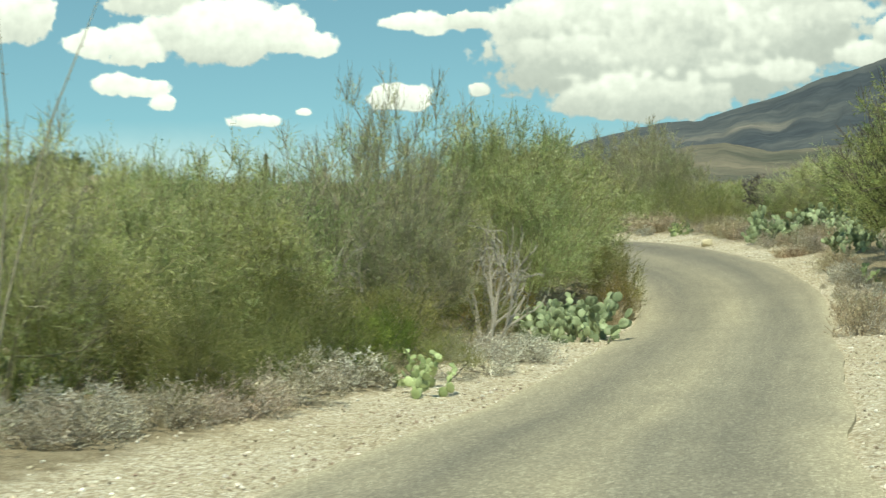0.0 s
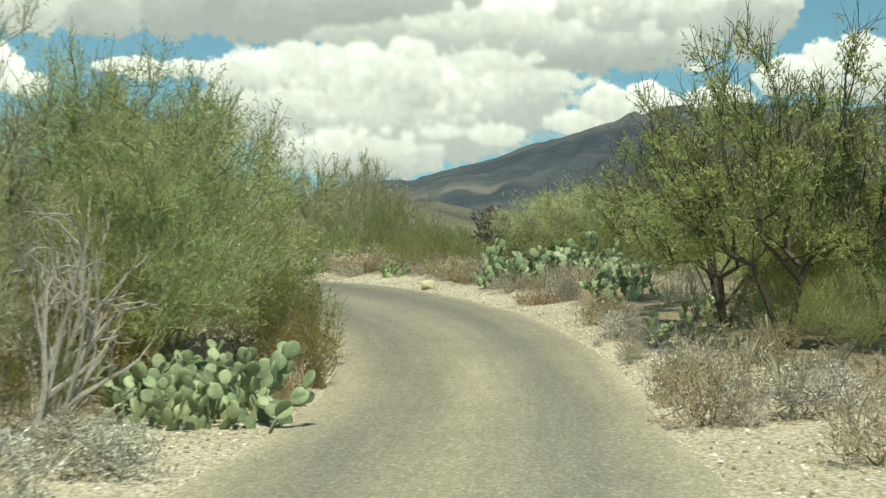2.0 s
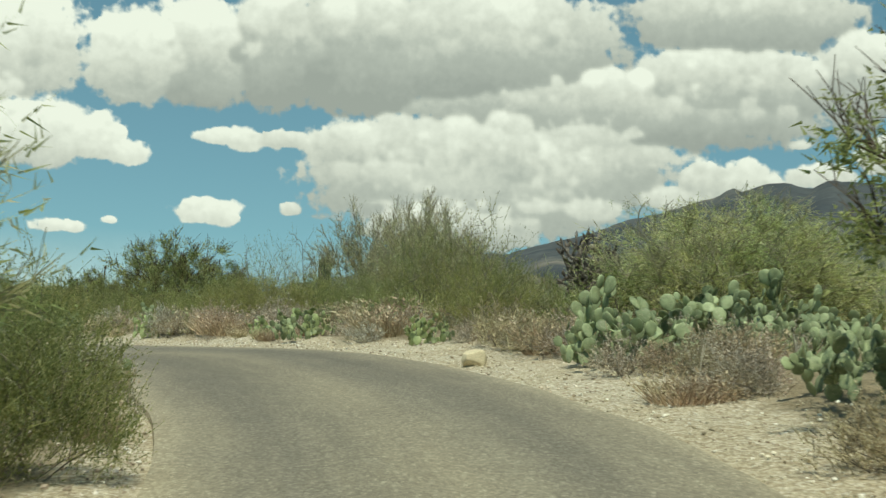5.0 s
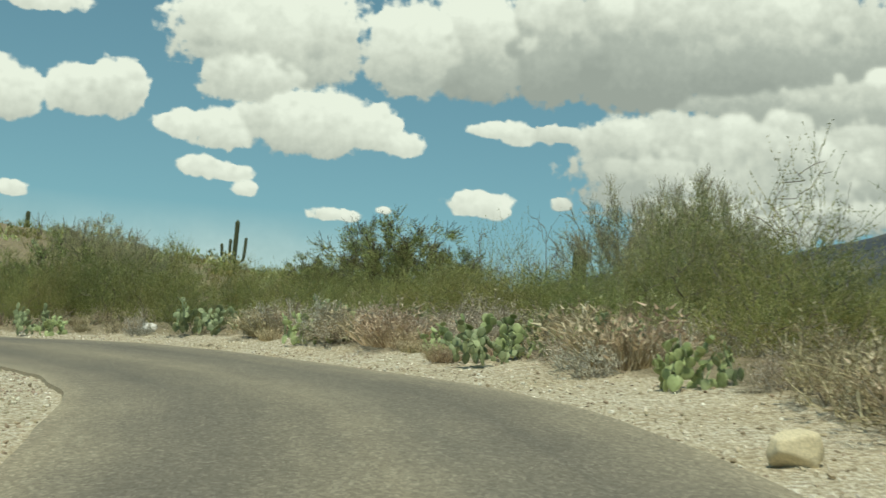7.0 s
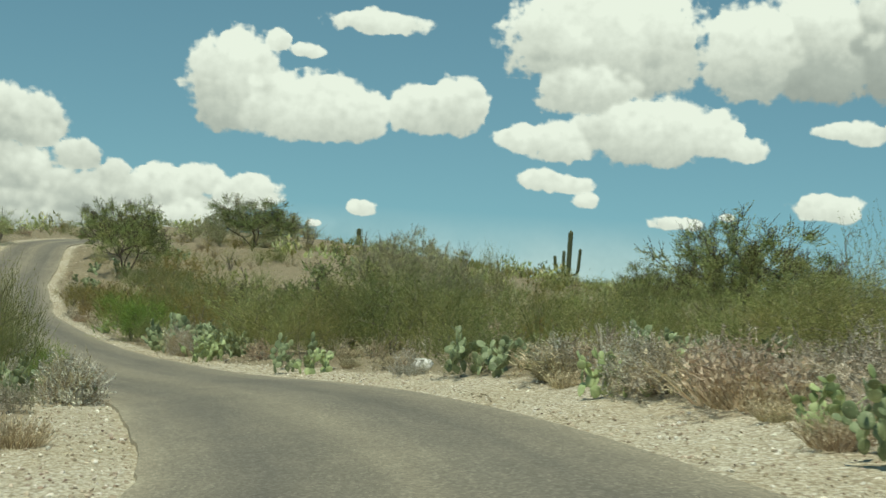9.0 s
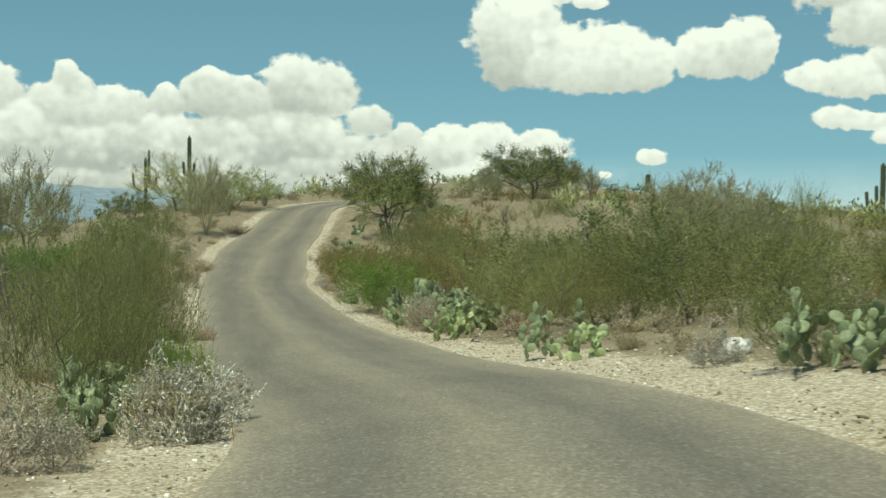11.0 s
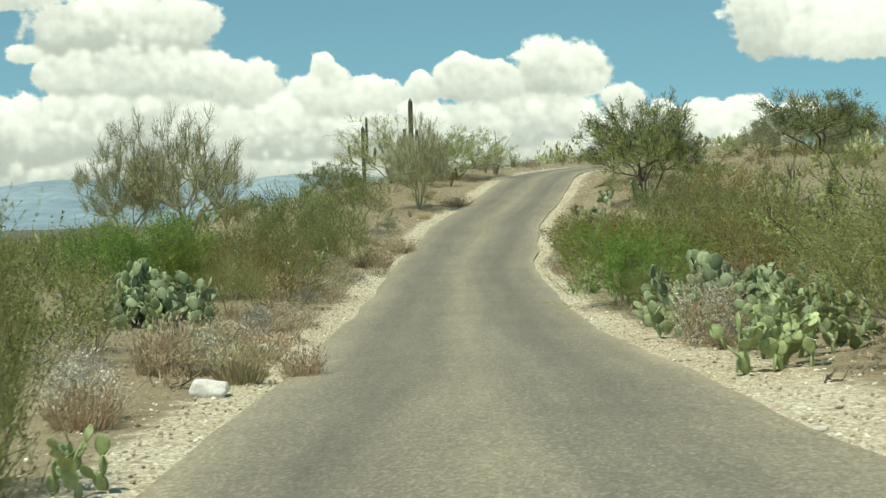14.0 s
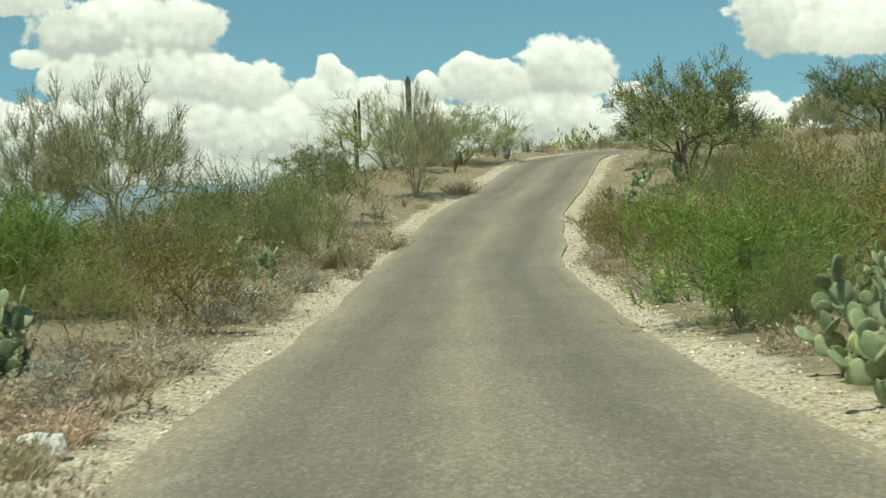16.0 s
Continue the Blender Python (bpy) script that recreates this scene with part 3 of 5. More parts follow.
class Build:
    """Collects tubes, leaves and pads into one mesh."""

    def __init__(self):
        self.v, self.f = [], []

    def tube(self, points, radii, sides=4, cap=True):
        base = len(self.v)
        for i, (p, r) in enumerate(zip(points, radii)):
            a, b = points[max(0, i - 1)], points[min(len(points) - 1, i + 1)]
            d = (b - a).normalized()
            s = d.orthogonal().normalized()
            q = d.cross(s)
            for k in range(sides):
                w = 2 * math.pi * k / sides
                self.v.append(p + (s * math.cos(w) + q * math.sin(w)) * r)
        for i in range(len(points) - 1):
            for k in range(sides):
                k2 = (k + 1) % sides
                self.f.append((base + i * sides + k, base + i * sides + k2, base + (i + 1) * sides + k2, base + (i + 1) * sides + k))
        if cap:
            self.f.append(tuple(base + (len(points) - 1) * sides + k for k in range(sides)))

    def leaf(self, p, d, length, width):
        """A small pointed leaf that starts at p."""
        self.needle(p + d * length * 0.15, d, length * 0.9, width * 1.25)

    turn = 0.0

    def needle(self, p, d, length, width):
        s = d.orthogonal().normalized()
        s = (s * math.cos(self.turn) + d.cross(s) * math.sin(self.turn)) * width * 0.5
        self.turn += 2.4
        n = len(self.v)
        self.v += [p + s, p - s, p + d * length]
        self.f.append((n, n + 1, n + 2))

    def spray(self, g, way, reach, count, each, size, width, loose, wood=None):
        """A broom of twigs that leaves g along way, with small leaves all along each twig."""
        for _ in range(count):
            d = tilt_way(way, loose)
            p = g + Vector((rnd.gauss(0, 1), rnd.gauss(0, 1), rnd.gauss(0, 1))) * reach * 0.28
            long = reach * rnd.uniform(0.6, 1.35)
            if wood is not None:
                wood.needle(p, d, long, 0.008)
            for k in range(each):
                u = (k + rnd.random()) / each
                e = tilt_way(d, 0.95)
                self.needle(p + d * long * u, e, size * rnd.uniform(0.6, 1.4), width * rnd.uniform(0.8, 1.25))

    def lump(self, m, rings=5, sides=8, power=1.0):
        """A closed rounded body, unit size, under the matrix m."""
        base = len(self.v)
        for i in range(1, rings):
            th = math.pi * i / rings
            for k in range(sides):
                ph = 2 * math.pi * k / sides
                self.v.append(m @ Vector((math.sin(th) * math.cos(ph), math.sin(th) * math.sin(ph), -math.cos(th))))
        self.v += [m @ Vector((0, 0, -1)), m @ Vector((0, 0, 1))]
        lo, hi = len(self.v) - 2, len(self.v) - 1
        for k in range(sides):
            k2 = (k + 1) % sides
            self.f.append((lo, base + k2, base + k))
            for i in range(rings - 2):
                self.f.append((base + i * sides + k, base + i * sides + k2, base + (i + 1) * sides + k2, base + (i + 1) * sides + k))
            self.f.append((base + (rings - 2) * sides + k, base + (rings - 2) * sides + k2, hi))

    def mesh(self, name, mat, round_off=False):
        me = bpy.data.meshes.new(name)
        me.from_pydata([tuple(p) for p in self.v], [], self.f)
        if round_off:
            me.polygons.foreach_set("use_smooth", [True] * len(me.polygons))
        me.materials.append(mat)
        return me


def part(name, build, mat, parent, label="", round_off=False):
    ob = new(name, build if isinstance(build, bpy.types.Mesh) else build.mesh(name, mat, round_off))
    ob.parent = parent
    return tagged(ob, label) if label else ob


def tilt_way(d, amount):
    """A way that leaves d by a random turn."""
    v = Vector((rnd.gauss(0, 1), rnd.gauss(0, 1), rnd.gauss(0, 1)))
    return (d + v * amount).normalized()


def bent(p, d, length, segments, wander, lift):
    """A crooked line from p along d."""
    pts = [p.copy()]
    for _ in range(segments):
        d = (tilt_way(d, wander) + Vector((0, 0, lift))).normalized()
        p = p + d * (length / segments)
        pts.append(p.copy())
    return pts, d


m_olive = leaf_material("creosote_leaf", (0.140, 0.158, 0.052), (0.300, 0.326, 0.116), (0.43, 0.42, 0.20), 0.6, 0.48)
m_fresh = leaf_material("green_shrub_leaf", (0.120, 0.185, 0.038), (0.245, 0.345, 0.080), (0.34, 0.41, 0.12), 0.6, 0.48)
m_rust = leaf_material("rusty_shrub_leaf", (0.17, 0.145, 0.042), (0.315, 0.270, 0.085), (0.42, 0.34, 0.12), 0.6, 0.38)
m_verde = leaf_material("palo_verde_twig", (0.280, 0.325, 0.115), (0.525, 0.580, 0.250), (0.66, 0.65, 0.42), 0.6, 0.5)
m_mesquite = leaf_material("mesquite_leaf", (0.175, 0.210, 0.076), (0.345, 0.390, 0.150), (0.47, 0.50, 0.23), 0.6, 0.5)
m_grey = leaf_material("dry_grey_leaf", (0.26, 0.215, 0.140), (0.50, 0.44, 0.32), (0.76, 0.71, 0.60), 0.85, 0.2)
m_white = leaf_material("pale_brittle_leaf", (0.27, 0.245, 0.175), (0.55, 0.52, 0.415), (0.84, 0.82, 0.73), 0.85, 0.15)
m_straw = leaf_material("dry_straw", (0.28, 0.22, 0.13), (0.50, 0.42, 0.27), (0.68, 0.60, 0.43), 0.8, 0.25)
m_twig = leaf_material("olive_tan_twig", (0.255, 0.268, 0.122), (0.495, 0.512, 0.255), (0.63, 0.60, 0.42), 0.7, 0.45)
m_bark = solid_material("dark_bark", (0.045, 0.034, 0.025), (0.13, 0.105, 0.08), 14)
m_stem = solid_material("grey_stem", (0.10, 0.085, 0.06), (0.24, 0.21, 0.16), 14)
m_greenbark = solid_material("green_bark", (0.15, 0.145, 0.065), (0.36, 0.345, 0.18), 9)
m_pale = solid_material("pale_branch_bark", (0.15, 0.135, 0.085), (0.37, 0.34, 0.235), 9)
m_dead = solid_material("bleached_dead_wood", (0.20, 0.17, 0.13), (0.46, 0.42, 0.35), 12)
m_pad = pad_material("prickly_pear_skin", (0.150, 0.190, 0.100), (0.330, 0.385, 0.220))
m_pad2 = pad_material("prickly_pear_bright_skin", (0.24, 0.30, 0.130), (0.43, 0.50, 0.25))
m_saguaro = solid_material("saguaro_skin", (0.045, 0.060, 0.030), (0.11, 0.125, 0.07), 6)
m_cholla = leaf_material("cholla_joint", (0.085, 0.070, 0.060), (0.19, 0.16, 0.135), (0.30, 0.26, 0.21), 0.8, 0.0)


def thing(name, label, category, group=""):
    return tagged(new(name), label, category, group)


# ---------------------------------------------------------------- plants: kinds (all built at their true size round the origin)
def frame_work(wood, nodes, goals, thick, least, sides=4):
    """Limbs that reach every goal: each goal joins the nearest node, and limbs thicken towards the root."""
    pts = [Vector(n) for n in nodes]
    parent = [-1] + [0] * (len(nodes) - 1)
    order = sorted(goals, key=lambda g: (g - pts[0]).length)
    arr = [tuple(p) for p in pts]
    for g in order:
        A = np.array(arr)
        gap = np.array(g) - A
        d = np.sqrt((gap ** 2).sum(1)) + 1e-6
        rise = (gap[:, 2] * 0.85 + (gap[:, 0] * g.x + gap[:, 1] * g.y) / (math.hypot(g.x, g.y) + 0.05) * 0.5) / d
        j = int((d * (1.9 - rise)).argmin())
        mid = pts[j].lerp(g, 0.5) + Vector((rnd.gauss(0, 1), rnd.gauss(0, 1), rnd.gauss(0, 1))) * 0.035 * (g - pts[j]).length
        for q in (mid, g):
            pts.append(q)
            arr.append(tuple(q))
            parent.append(j)
            j = len(pts) - 1
    load = [0.0] * len(pts)
    kids = [0] * len(pts)
    for k in range(len(pts) - 1, 0, -1):
        load[k] = max(load[k], 1.0)
        load[parent[k]] += load[k]
        kids[parent[k]] += 1
    full = max(load[1:])
    rad = [max(least, thick * math.sqrt(l / full)) for l in load]
    for k in range(1, len(pts)):
        if (pts[k] - pts[parent[k]]).length > 1e-4:
            wood.tube([pts[parent[k]], pts[k]], [min(rad[parent[k]], rad[k] * 1.25), rad[k]], sides if rad[k] > 3 * least else 3, False)
    return pts, parent


def crown_spots(tall, wide, count, low, ragged, dome=0.75):
    """Places of twig clumps: an uneven dome with gaps and bulges."""
    out, ph = [], (rnd.uniform(0, 50), rnd.uniform(0, 50))
    while len(out) < count:
        a, q, u = rnd.uniform(0, 2 * math.pi), math.sqrt(rnd.random()), rnd.random()
        lobes = 1 + ragged * (noise.noise((math.cos(a) * 1.7 + ph[0], math.sin(a) * 1.7, u * 2.5)) + 0.7 * noise.noise((math.cos(a) * 4 + ph[1], math.sin(a) * 4, u * 6)))
        r = wide * 0.5 * lobes * q
        roof = tall * lobes * math.sqrt(max(0.05, 1 - dome * q * q))
        z = low * tall + (roof - low * tall) * u ** 0.75
        p = Vector((math.cos(a) * r, math.sin(a) * r, min(z, tall * 1.06)))
        if noise.noise(p * (2.2 / max(0.6, tall * 0.35)) + Vector((ph[0], ph[1], 0))) > -0.28:
            out.append(p)
    return out


def extent(build):
    """Height and width of nearly all of a crown."""
    A = np.array([tuple(p) for p in build.v])
    return float(np.percentile(A[:, 2], 99)), float(np.percentile(np.abs(A[:, :2]), 97) * 2)


def shrub(name, label, tall, wide, leafmat, stems=16, leaves=2400, size=0.028, stemmat=None, open_low=0.25, needle=False):
    """A many-stemmed desert shrub: thin stems fan out of the root, leaves sit on the outer twigs."""
    top = thing(name, label, "shrub", "desert shrubs")
    wood, leaf = Build(), Build()
    spots = crown_spots(tall, wide, stems * 5, open_low * 0.5, 0.32)
    roots = [(0, 0, -0.05)] + [(math.cos(k * 2.4) * 0.07 * wide, math.sin(k * 2.4) * 0.07 * wide, 0.02) for k in range(6)]
    frame_work(wood, roots, spots, 0.016, 0.0035, 3)
    per = 12
    brooms = max(1, leaves // (len(spots) * per))
    for g in spots:
        way = (Vector((g.x, g.y, 0)) * (1.1 / wide) + Vector((0, 0, 0.9))).normalized()
        root = Vector((g.x, g.y, max(0.03, g.z - 0.08 * tall)))
        if needle:
            leaf.spray(root, way, 0.24 * tall, brooms, per, size * 3.4, size * 0.40, 0.42, leaf)
        else:
            leaf.spray(root, way, 0.24 * tall, brooms, per, size * 1.45, size * 0.60, 0.55, leaf)
    part("branchwork", wood, stemmat or m_stem, top)
    part("foliage", leaf, leafmat, top)
    return (top, *extent(leaf))


def tree(name, label, tall, wide, leafmat, barkmat, stems=5, twigs=9000, length=0.15, width=0.012, clumps=170, low=0.22, ragged=0.35, feather=False, spread=0.055, bare=3, category="tree"):
    """A low desert tree: several limbs from the root that fork again and again into brooms of fine twigs."""
    top = thing(name, label, category, "desert trees")
    wood, leaf = Build(), Build()
    spots = crown_spots(tall, wide, clumps, low, ragged)
    roots = [(0, 0, -0.1)]
    for s in range(stems):
        a = 2 * math.pi * (s + 0.7 * rnd.random()) / stems
        r = wide * rnd.uniform(0.07, 0.16)
        roots += [(math.cos(a) * r * 0.5, math.sin(a) * r * 0.5, tall * 0.10), (math.cos(a) * r, math.sin(a) * r, tall * rnd.uniform(0.2, 0.3))]
    frame_work(wood, roots, spots, 0.0135 * tall, 0.006, 5)
    per = 9
    brooms = max(1, twigs // (clumps * per))
    for g in spots:
        out = (Vector((g.x, g.y, (g.z - 0.35 * tall) * 0.9 + 0.25 * tall)).normalized() + Vector((0, 0, 0.2))).normalized()
        if feather:
            leaf.spray(g, (out + Vector((0, 0, -0.5))).normalized(), spread * (tall + wide), brooms, per, length, width, 0.6, leaf)
        else:
            leaf.spray(g, out, spread * (tall + wide), brooms, per, length, width, 0.62, leaf)
        if g.z > 0.45 * tall or math.hypot(g.x, g.y) > 0.3 * wide:       # bare twig ends past the leaves
            for _ in range(bare):
                d = tilt_way((out + Vector((0, 0, 0.45))).normalized(), 0.3)
                pts, d2 = bent(g, d, rnd.uniform(0.10, 0.19) * tall, 3, 0.16, 0.06)
                wood.tube(pts, [0.0085, 0.007, 0.0055, 0.003], 3, False)
                for j in (1, 2):
                    wood.tube([pts[j], pts[j] + tilt_way(d, 0.5) * rnd.uniform(0.04, 0.09) * tall], [0.006, 0.003], 3, False)
    part("branchwork", wood, barkmat, top)
    part("crown", leaf, leafmat, top)
    return (top, *extent(leaf))


PADS = {}


def pad_mesh(mat):
    """One flat oval pad, 1 high from its joint, with a faint swelling and rows of spine knots."""
    if mat.name not in PADS:
        b = Build()
        b.lump(Matrix.Translation((0, 0, 0.5)) @ Matrix.Diagonal((0.445, 0.08, 0.5, 1)), 7, 12)
        for p in b.v:                                             # narrow towards the joint
            k = 0.66 + 0.34 * min(1, max(0, p.z) * 2.2)
            p.x *= k
        PADS[mat.name] = b.mesh("pad", mat, True)
    return PADS[mat.name]


def pear_poses(tall, wide, count, big=0.168):
    """Where the pads of a prickly pear stand: chains that grow from pad to pad."""
    out, grown = [], []
    roots = max(3, count // 9)
    for k in range(roots):
        a, r = 2.4 * k + rnd.uniform(-0.5, 0.5), math.sqrt((k + rnd.random()) / roots) * wide * 0.42
        m = pose(math.cos(a) * r, math.sin(a) * r, -0.04, 0, 0, rnd.uniform(0, 360)) @ pose(0, 0, 0, rnd.gauss(0, 14), rnd.gauss(0, 14), 0)
        grown.append((m, big * rnd.uniform(0.85, 1.15), 0, tall * (1.05 - 0.45 * (r / (wide * 0.45)) ** 2)))
    while len(out) < count and grown:
        m, size, level, roof = grown.pop(rnd.randrange((len(grown) + 1) // 2))
        tip = (m @ Vector((0, 0, size))).z
        if tip < 0.05:
            continue
        out.append((m, size))
        if level < 9 and tip < roof * 0.92:
            for k in range(rnd.choice((1, 2, 2, 2))):
                w = rnd.uniform(-58, 58)
                n = min(big * 1.2, max(big * 0.6, size * rnd.uniform(0.78, 1.08)))
                at = Vector((math.sin(radians(w)) * 0.36 * size, 0, size * (0.5 + 0.47 * math.cos(radians(w)))))
                q = m @ Matrix.Translation(at) @ pose(0, 0, -0.01, rnd.gauss(0, 17), w * 0.7, rnd.gauss(0, 50))
                end = q @ Vector((0, 0, n))
                if (q.to_3x3() @ Vector((0, 0, 1))).z > 0.30 and math.hypot(end.x, end.y) < wide * 0.56 and end.z < tall * 1.12:
                    grown.append((q, n, level + 1, roof))
    return out


def prickly_pear(label, tall, wide, count, mat=None, big=0.16):
    """A prickly pear; each pad is a piece of its own."""
    mat = mat or m_pad
    top = thing("prickly_pear", label, "cactus", "prickly pears")
    poses = pear_poses(tall, wide, count, big)
    for m, size in poses:
        ob = part("pad", pad_mesh(mat), mat, top)
        ob.matrix_basis = m @ Matrix.Scale(size, 4)
    ends = np.array([tuple(m @ Vector((0, 0, size))) for m, size in poses])
    tall, wide = float(ends[:, 2].max()), float(np.percentile(np.abs(ends[:, :2]), 97) * 2 + 0.15)
    return top, tall, wide


def grass(label, tall, wide, blades=420, mat=None):
    top = thing("grass_tuft", label, "grass", "dry grass tufts")
    b, heads = Build(), Build()
    for _ in range(blades):
        a, r = rnd.uniform(0, 2 * math.pi), math.sqrt(rnd.random()) * wide * 0.36
        p = Vector((math.cos(a) * r, math.sin(a) * r, -0.02))
        d = (Vector((math.cos(a) * r * 1.6 / wide, math.sin(a) * r * 1.6 / wide, 1.0)) + Vector((rnd.gauss(0, 0.3), rnd.gauss(0, 0.3), 0))).normalized()
        l = tall * rnd.uniform(0.4, 1.0)
        b.needle(p, d, l, 0.009)
        for _ in range(2):
            heads.leaf(p + d * l * rnd.uniform(0.45, 1.0), tilt_way(d, 0.6), tall * rnd.uniform(0.06, 0.16), 0.015)
    part("straw", b, mat or m_straw, top)
    tagged(part("seed_growth", heads, mat or m_straw, top), kind="stuff")
    return top, tall, wide


def column(b, base, tip, r, ribs=14, rings=14, bend=None):
    """A ribbed cactus column from base to tip with a rounded top."""
    start = len(b.v)
    sides = ribs * 2
    for i in range(rings + 1):
        u = i / rings
        c = base.lerp(tip, u) if bend is None else bend(u)
        rr = r * (0.80 + 0.2 * min(1, u * 3)) * (math.sqrt(max(0.0, 1 - max(0, (u - 0.93) / 0.07) ** 2)) if u > 0.93 else 1.0)
        for k in range(sides):
            w = 2 * math.pi * k / sides
            q = rr * (1.0 if k % 2 else 0.82)
            b.v.append(c + Vector((math.cos(w) * q, math.sin(w) * q, 0)))
    for i in range(rings):
        for k in range(sides):
            k2 = (k + 1) % sides
            b.f.append((start + i * sides + k, start + i * sides + k2, start + (i + 1) * sides + k2, start + (i + 1) * sides + k))
    b.f.append(tuple(start + rings * sides + k for k in range(sides)))


def saguaro(label, tall, r, arms=()):
    """arms: (height of the joint, reach, top, azimuth in degrees)"""
    top = thing("saguaro", label, "cactus", "saguaros")
    b = Build()
    column(b, Vector((0, 0, -0.2)), Vector((0, 0, tall)), r, rings=18)
    part("trunk", b, m_saguaro, top)
    for joint, reach, high, az in arms:
        a = Build()
        w = Vector((math.cos(radians(az)), math.sin(radians(az)), 0))
        elbow = 0.3

        def path(u, joint=joint, reach=reach, high=high, w=w):
            if u < elbow:
                s = u / elbow * math.pi / 2
                return Vector((0, 0, joint)) + w * reach * math.sin(s) + Vector((0, 0, reach * 0.7 * (1 - math.cos(s))))
            return Vector((0, 0, joint + reach * 0.7)) + w * (reach * (1 + 0.12 * (u - elbow))) + Vector((0, 0, (high - joint - reach * 0.7) * (u - elbow) / (1 - elbow)))
        column(a, None, None, r * 0.68, 11, 20, path)
        part("arm", a, m_saguaro, top)
    return top, tall, r * 2


def ocotillo(label, tall, wide, wands=14, mat=None, thick=0.026):
    top = thing("ocotillo", label, "shrub", "ocotillos")
    for k in range(wands):
        b = Build()
        a = 2 * math.pi * (k + rnd.random()) / wands
        d = Vector((math.cos(a) * wide / tall * 0.5 * rnd.uniform(0.3, 1), math.sin(a) * wide / tall * 0.5 * rnd.uniform(0.3, 1), 1)).normalized()
        pts, _ = bent(Vector((math.cos(a) * 0.08, math.sin(a) * 0.08, -0.05)), d, tall * rnd.uniform(0.75, 1.05), 7, 0.07, 0.01)
        b.tube(pts, [thick * k for k in (1.0, 0.93, 0.85, 0.74, 0.62, 0.5, 0.38, 0.2)], 5)
        for i in range(60):
            j = rnd.randrange(1, 7)
            b.needle(pts[j].lerp(pts[j + 1], rnd.random()), tilt_way(Vector((0, 0, 0.3)), 1), 0.05, 0.012)
        part("wand", b, mat or m_stem, top)
    return top, tall, wide


def cholla(label, tall, wide):
    top = thing("cholla", label, "cactus", "chollas")
    b, w = Build(), Build()
    w.tube([Vector((0, 0, -0.1)), Vector((0.03, 0, tall * 0.3)), Vector((0, 0.04, tall * 0.6))], [0.07, 0.06, 0.04], 6)

    def grow(p, d, level):
        long = rnd.uniform(0.13, 0.22)
        q = p + d * long
        m = Matrix.Translation(p.lerp(q, 0.5)) @ d.to_track_quat("Z", "Y").to_matrix().to_4x4() @ Matrix.Diagonal((0.035, 0.035, long * 0.56, 1))
        b.lump(m, 4, 6)
        for _ in range(14):
            b.needle(p.lerp(q, rnd.random()), tilt_way(d, 1.2), 0.07, 0.01)
        if level < 6 and q.z < tall * 1.02 and abs(q.x) < wide / 2 and abs(q.y) < wide / 2:
            for _ in range(rnd.choice((1, 2, 2))):
                grow(q, tilt_way((d + Vector((0, 0, 0.12))).normalized(), 0.55), level + 1)

    for k in range(15):
        p = Vector((0, 0, tall * rnd.uniform(0.2, 0.6)))
        grow(p, tilt_way(Vector((math.cos(k * 2.4), math.sin(k * 2.4), 0.6)).normalized(), 0.3), 0)
    part("trunk", w, m_bark, top)
    part("joint_mass", b, m_cholla, top)
    return top, tall, wide


def snag(label, tall, wide, stems=3, name="dead_branches", mat=None, splits=3):
    top = thing(name, label, "dead wood", "dead wood")
    b = Build()

    def grow(p, d, long, r, level):
        pts, d2 = bent(p, d, long, 4, 0.24, -0.01)
        b.tube(pts, [r * (1 - 0.13 * i) for i in range(5)], 5, True)
        if level < splits:
            for k in range(2 + (level < 2)):
                grow(pts[rnd.choice((2, 3, 4))], tilt_way(d2, 0.6), long * rnd.uniform(0.5, 0.75), r * 0.55, level + 1)
    for s in range(stems):
        a = rnd.uniform(0, 2 * math.pi)
        grow(Vector((0, 0, -0.05)), Vector((math.cos(a) * 0.7, math.sin(a) * 0.7, 0.8)).normalized(), tall * 0.5, 0.012 * tall + 0.008, 0)
    high = max(p.z for p in b.v)
    reach = max(max(abs(p.x), abs(p.y)) for p in b.v)
    b.v = [Vector((p.x * wide * 0.5 / reach, p.y * wide * 0.5 / reach, p.z * tall / high)) for p in b.v]
    part("branchwork", b, mat or m_dead, top)
    return top, tall, wide


def boulder(label, long, wide, high, mat, seed, name="rock"):
    """A weathered rock: a rounded block with broken faces."""
    bm = bmesh.new()
    bmesh.ops.create_icosphere(bm, subdivisions=4, radius=1.0)
    for v in bm.verts:
        c = v.co
        n = max(abs(c.x), abs(c.y), abs(c.z))
        c = c.lerp(c / n, 0.45)
        for k in range(4):
            f = Vector((math.sin(seed * 1.7 + k * 2.1), math.cos(seed * 2.3 + k * 1.3), math.sin(seed + k) * 0.8)).normalized()
            over = c.dot(f) - 0.78
            if over > 0:
                c = c - f * over * 0.9
        c = c * (1 + 0.09 * noise.fractal(c * 1.4 + Vector((seed, 0, 0)), 1.0, 2.0, 4) + 0.02 * noise.noise(c * 9))
        v.co = Vector((c.x * long / 2, c.y * wide / 2, (c.z * 0.5 + 0.42) * high))
    me = bpy.data.meshes.new(name)
    bm.to_mesh(me)
    bm.free()
    me.polygons.foreach_set("use_smooth", [True] * len(me.polygons))
    me.materials.append(mat)
    return tagged(new(name, me), label, "rock")


# ---------------------------------------------------------------- plants: a stock of each kind, planted again and again
STOCK = {}


def stock(kind, *makers):
    STOCK[kind] = [list(makers), {}, 0]


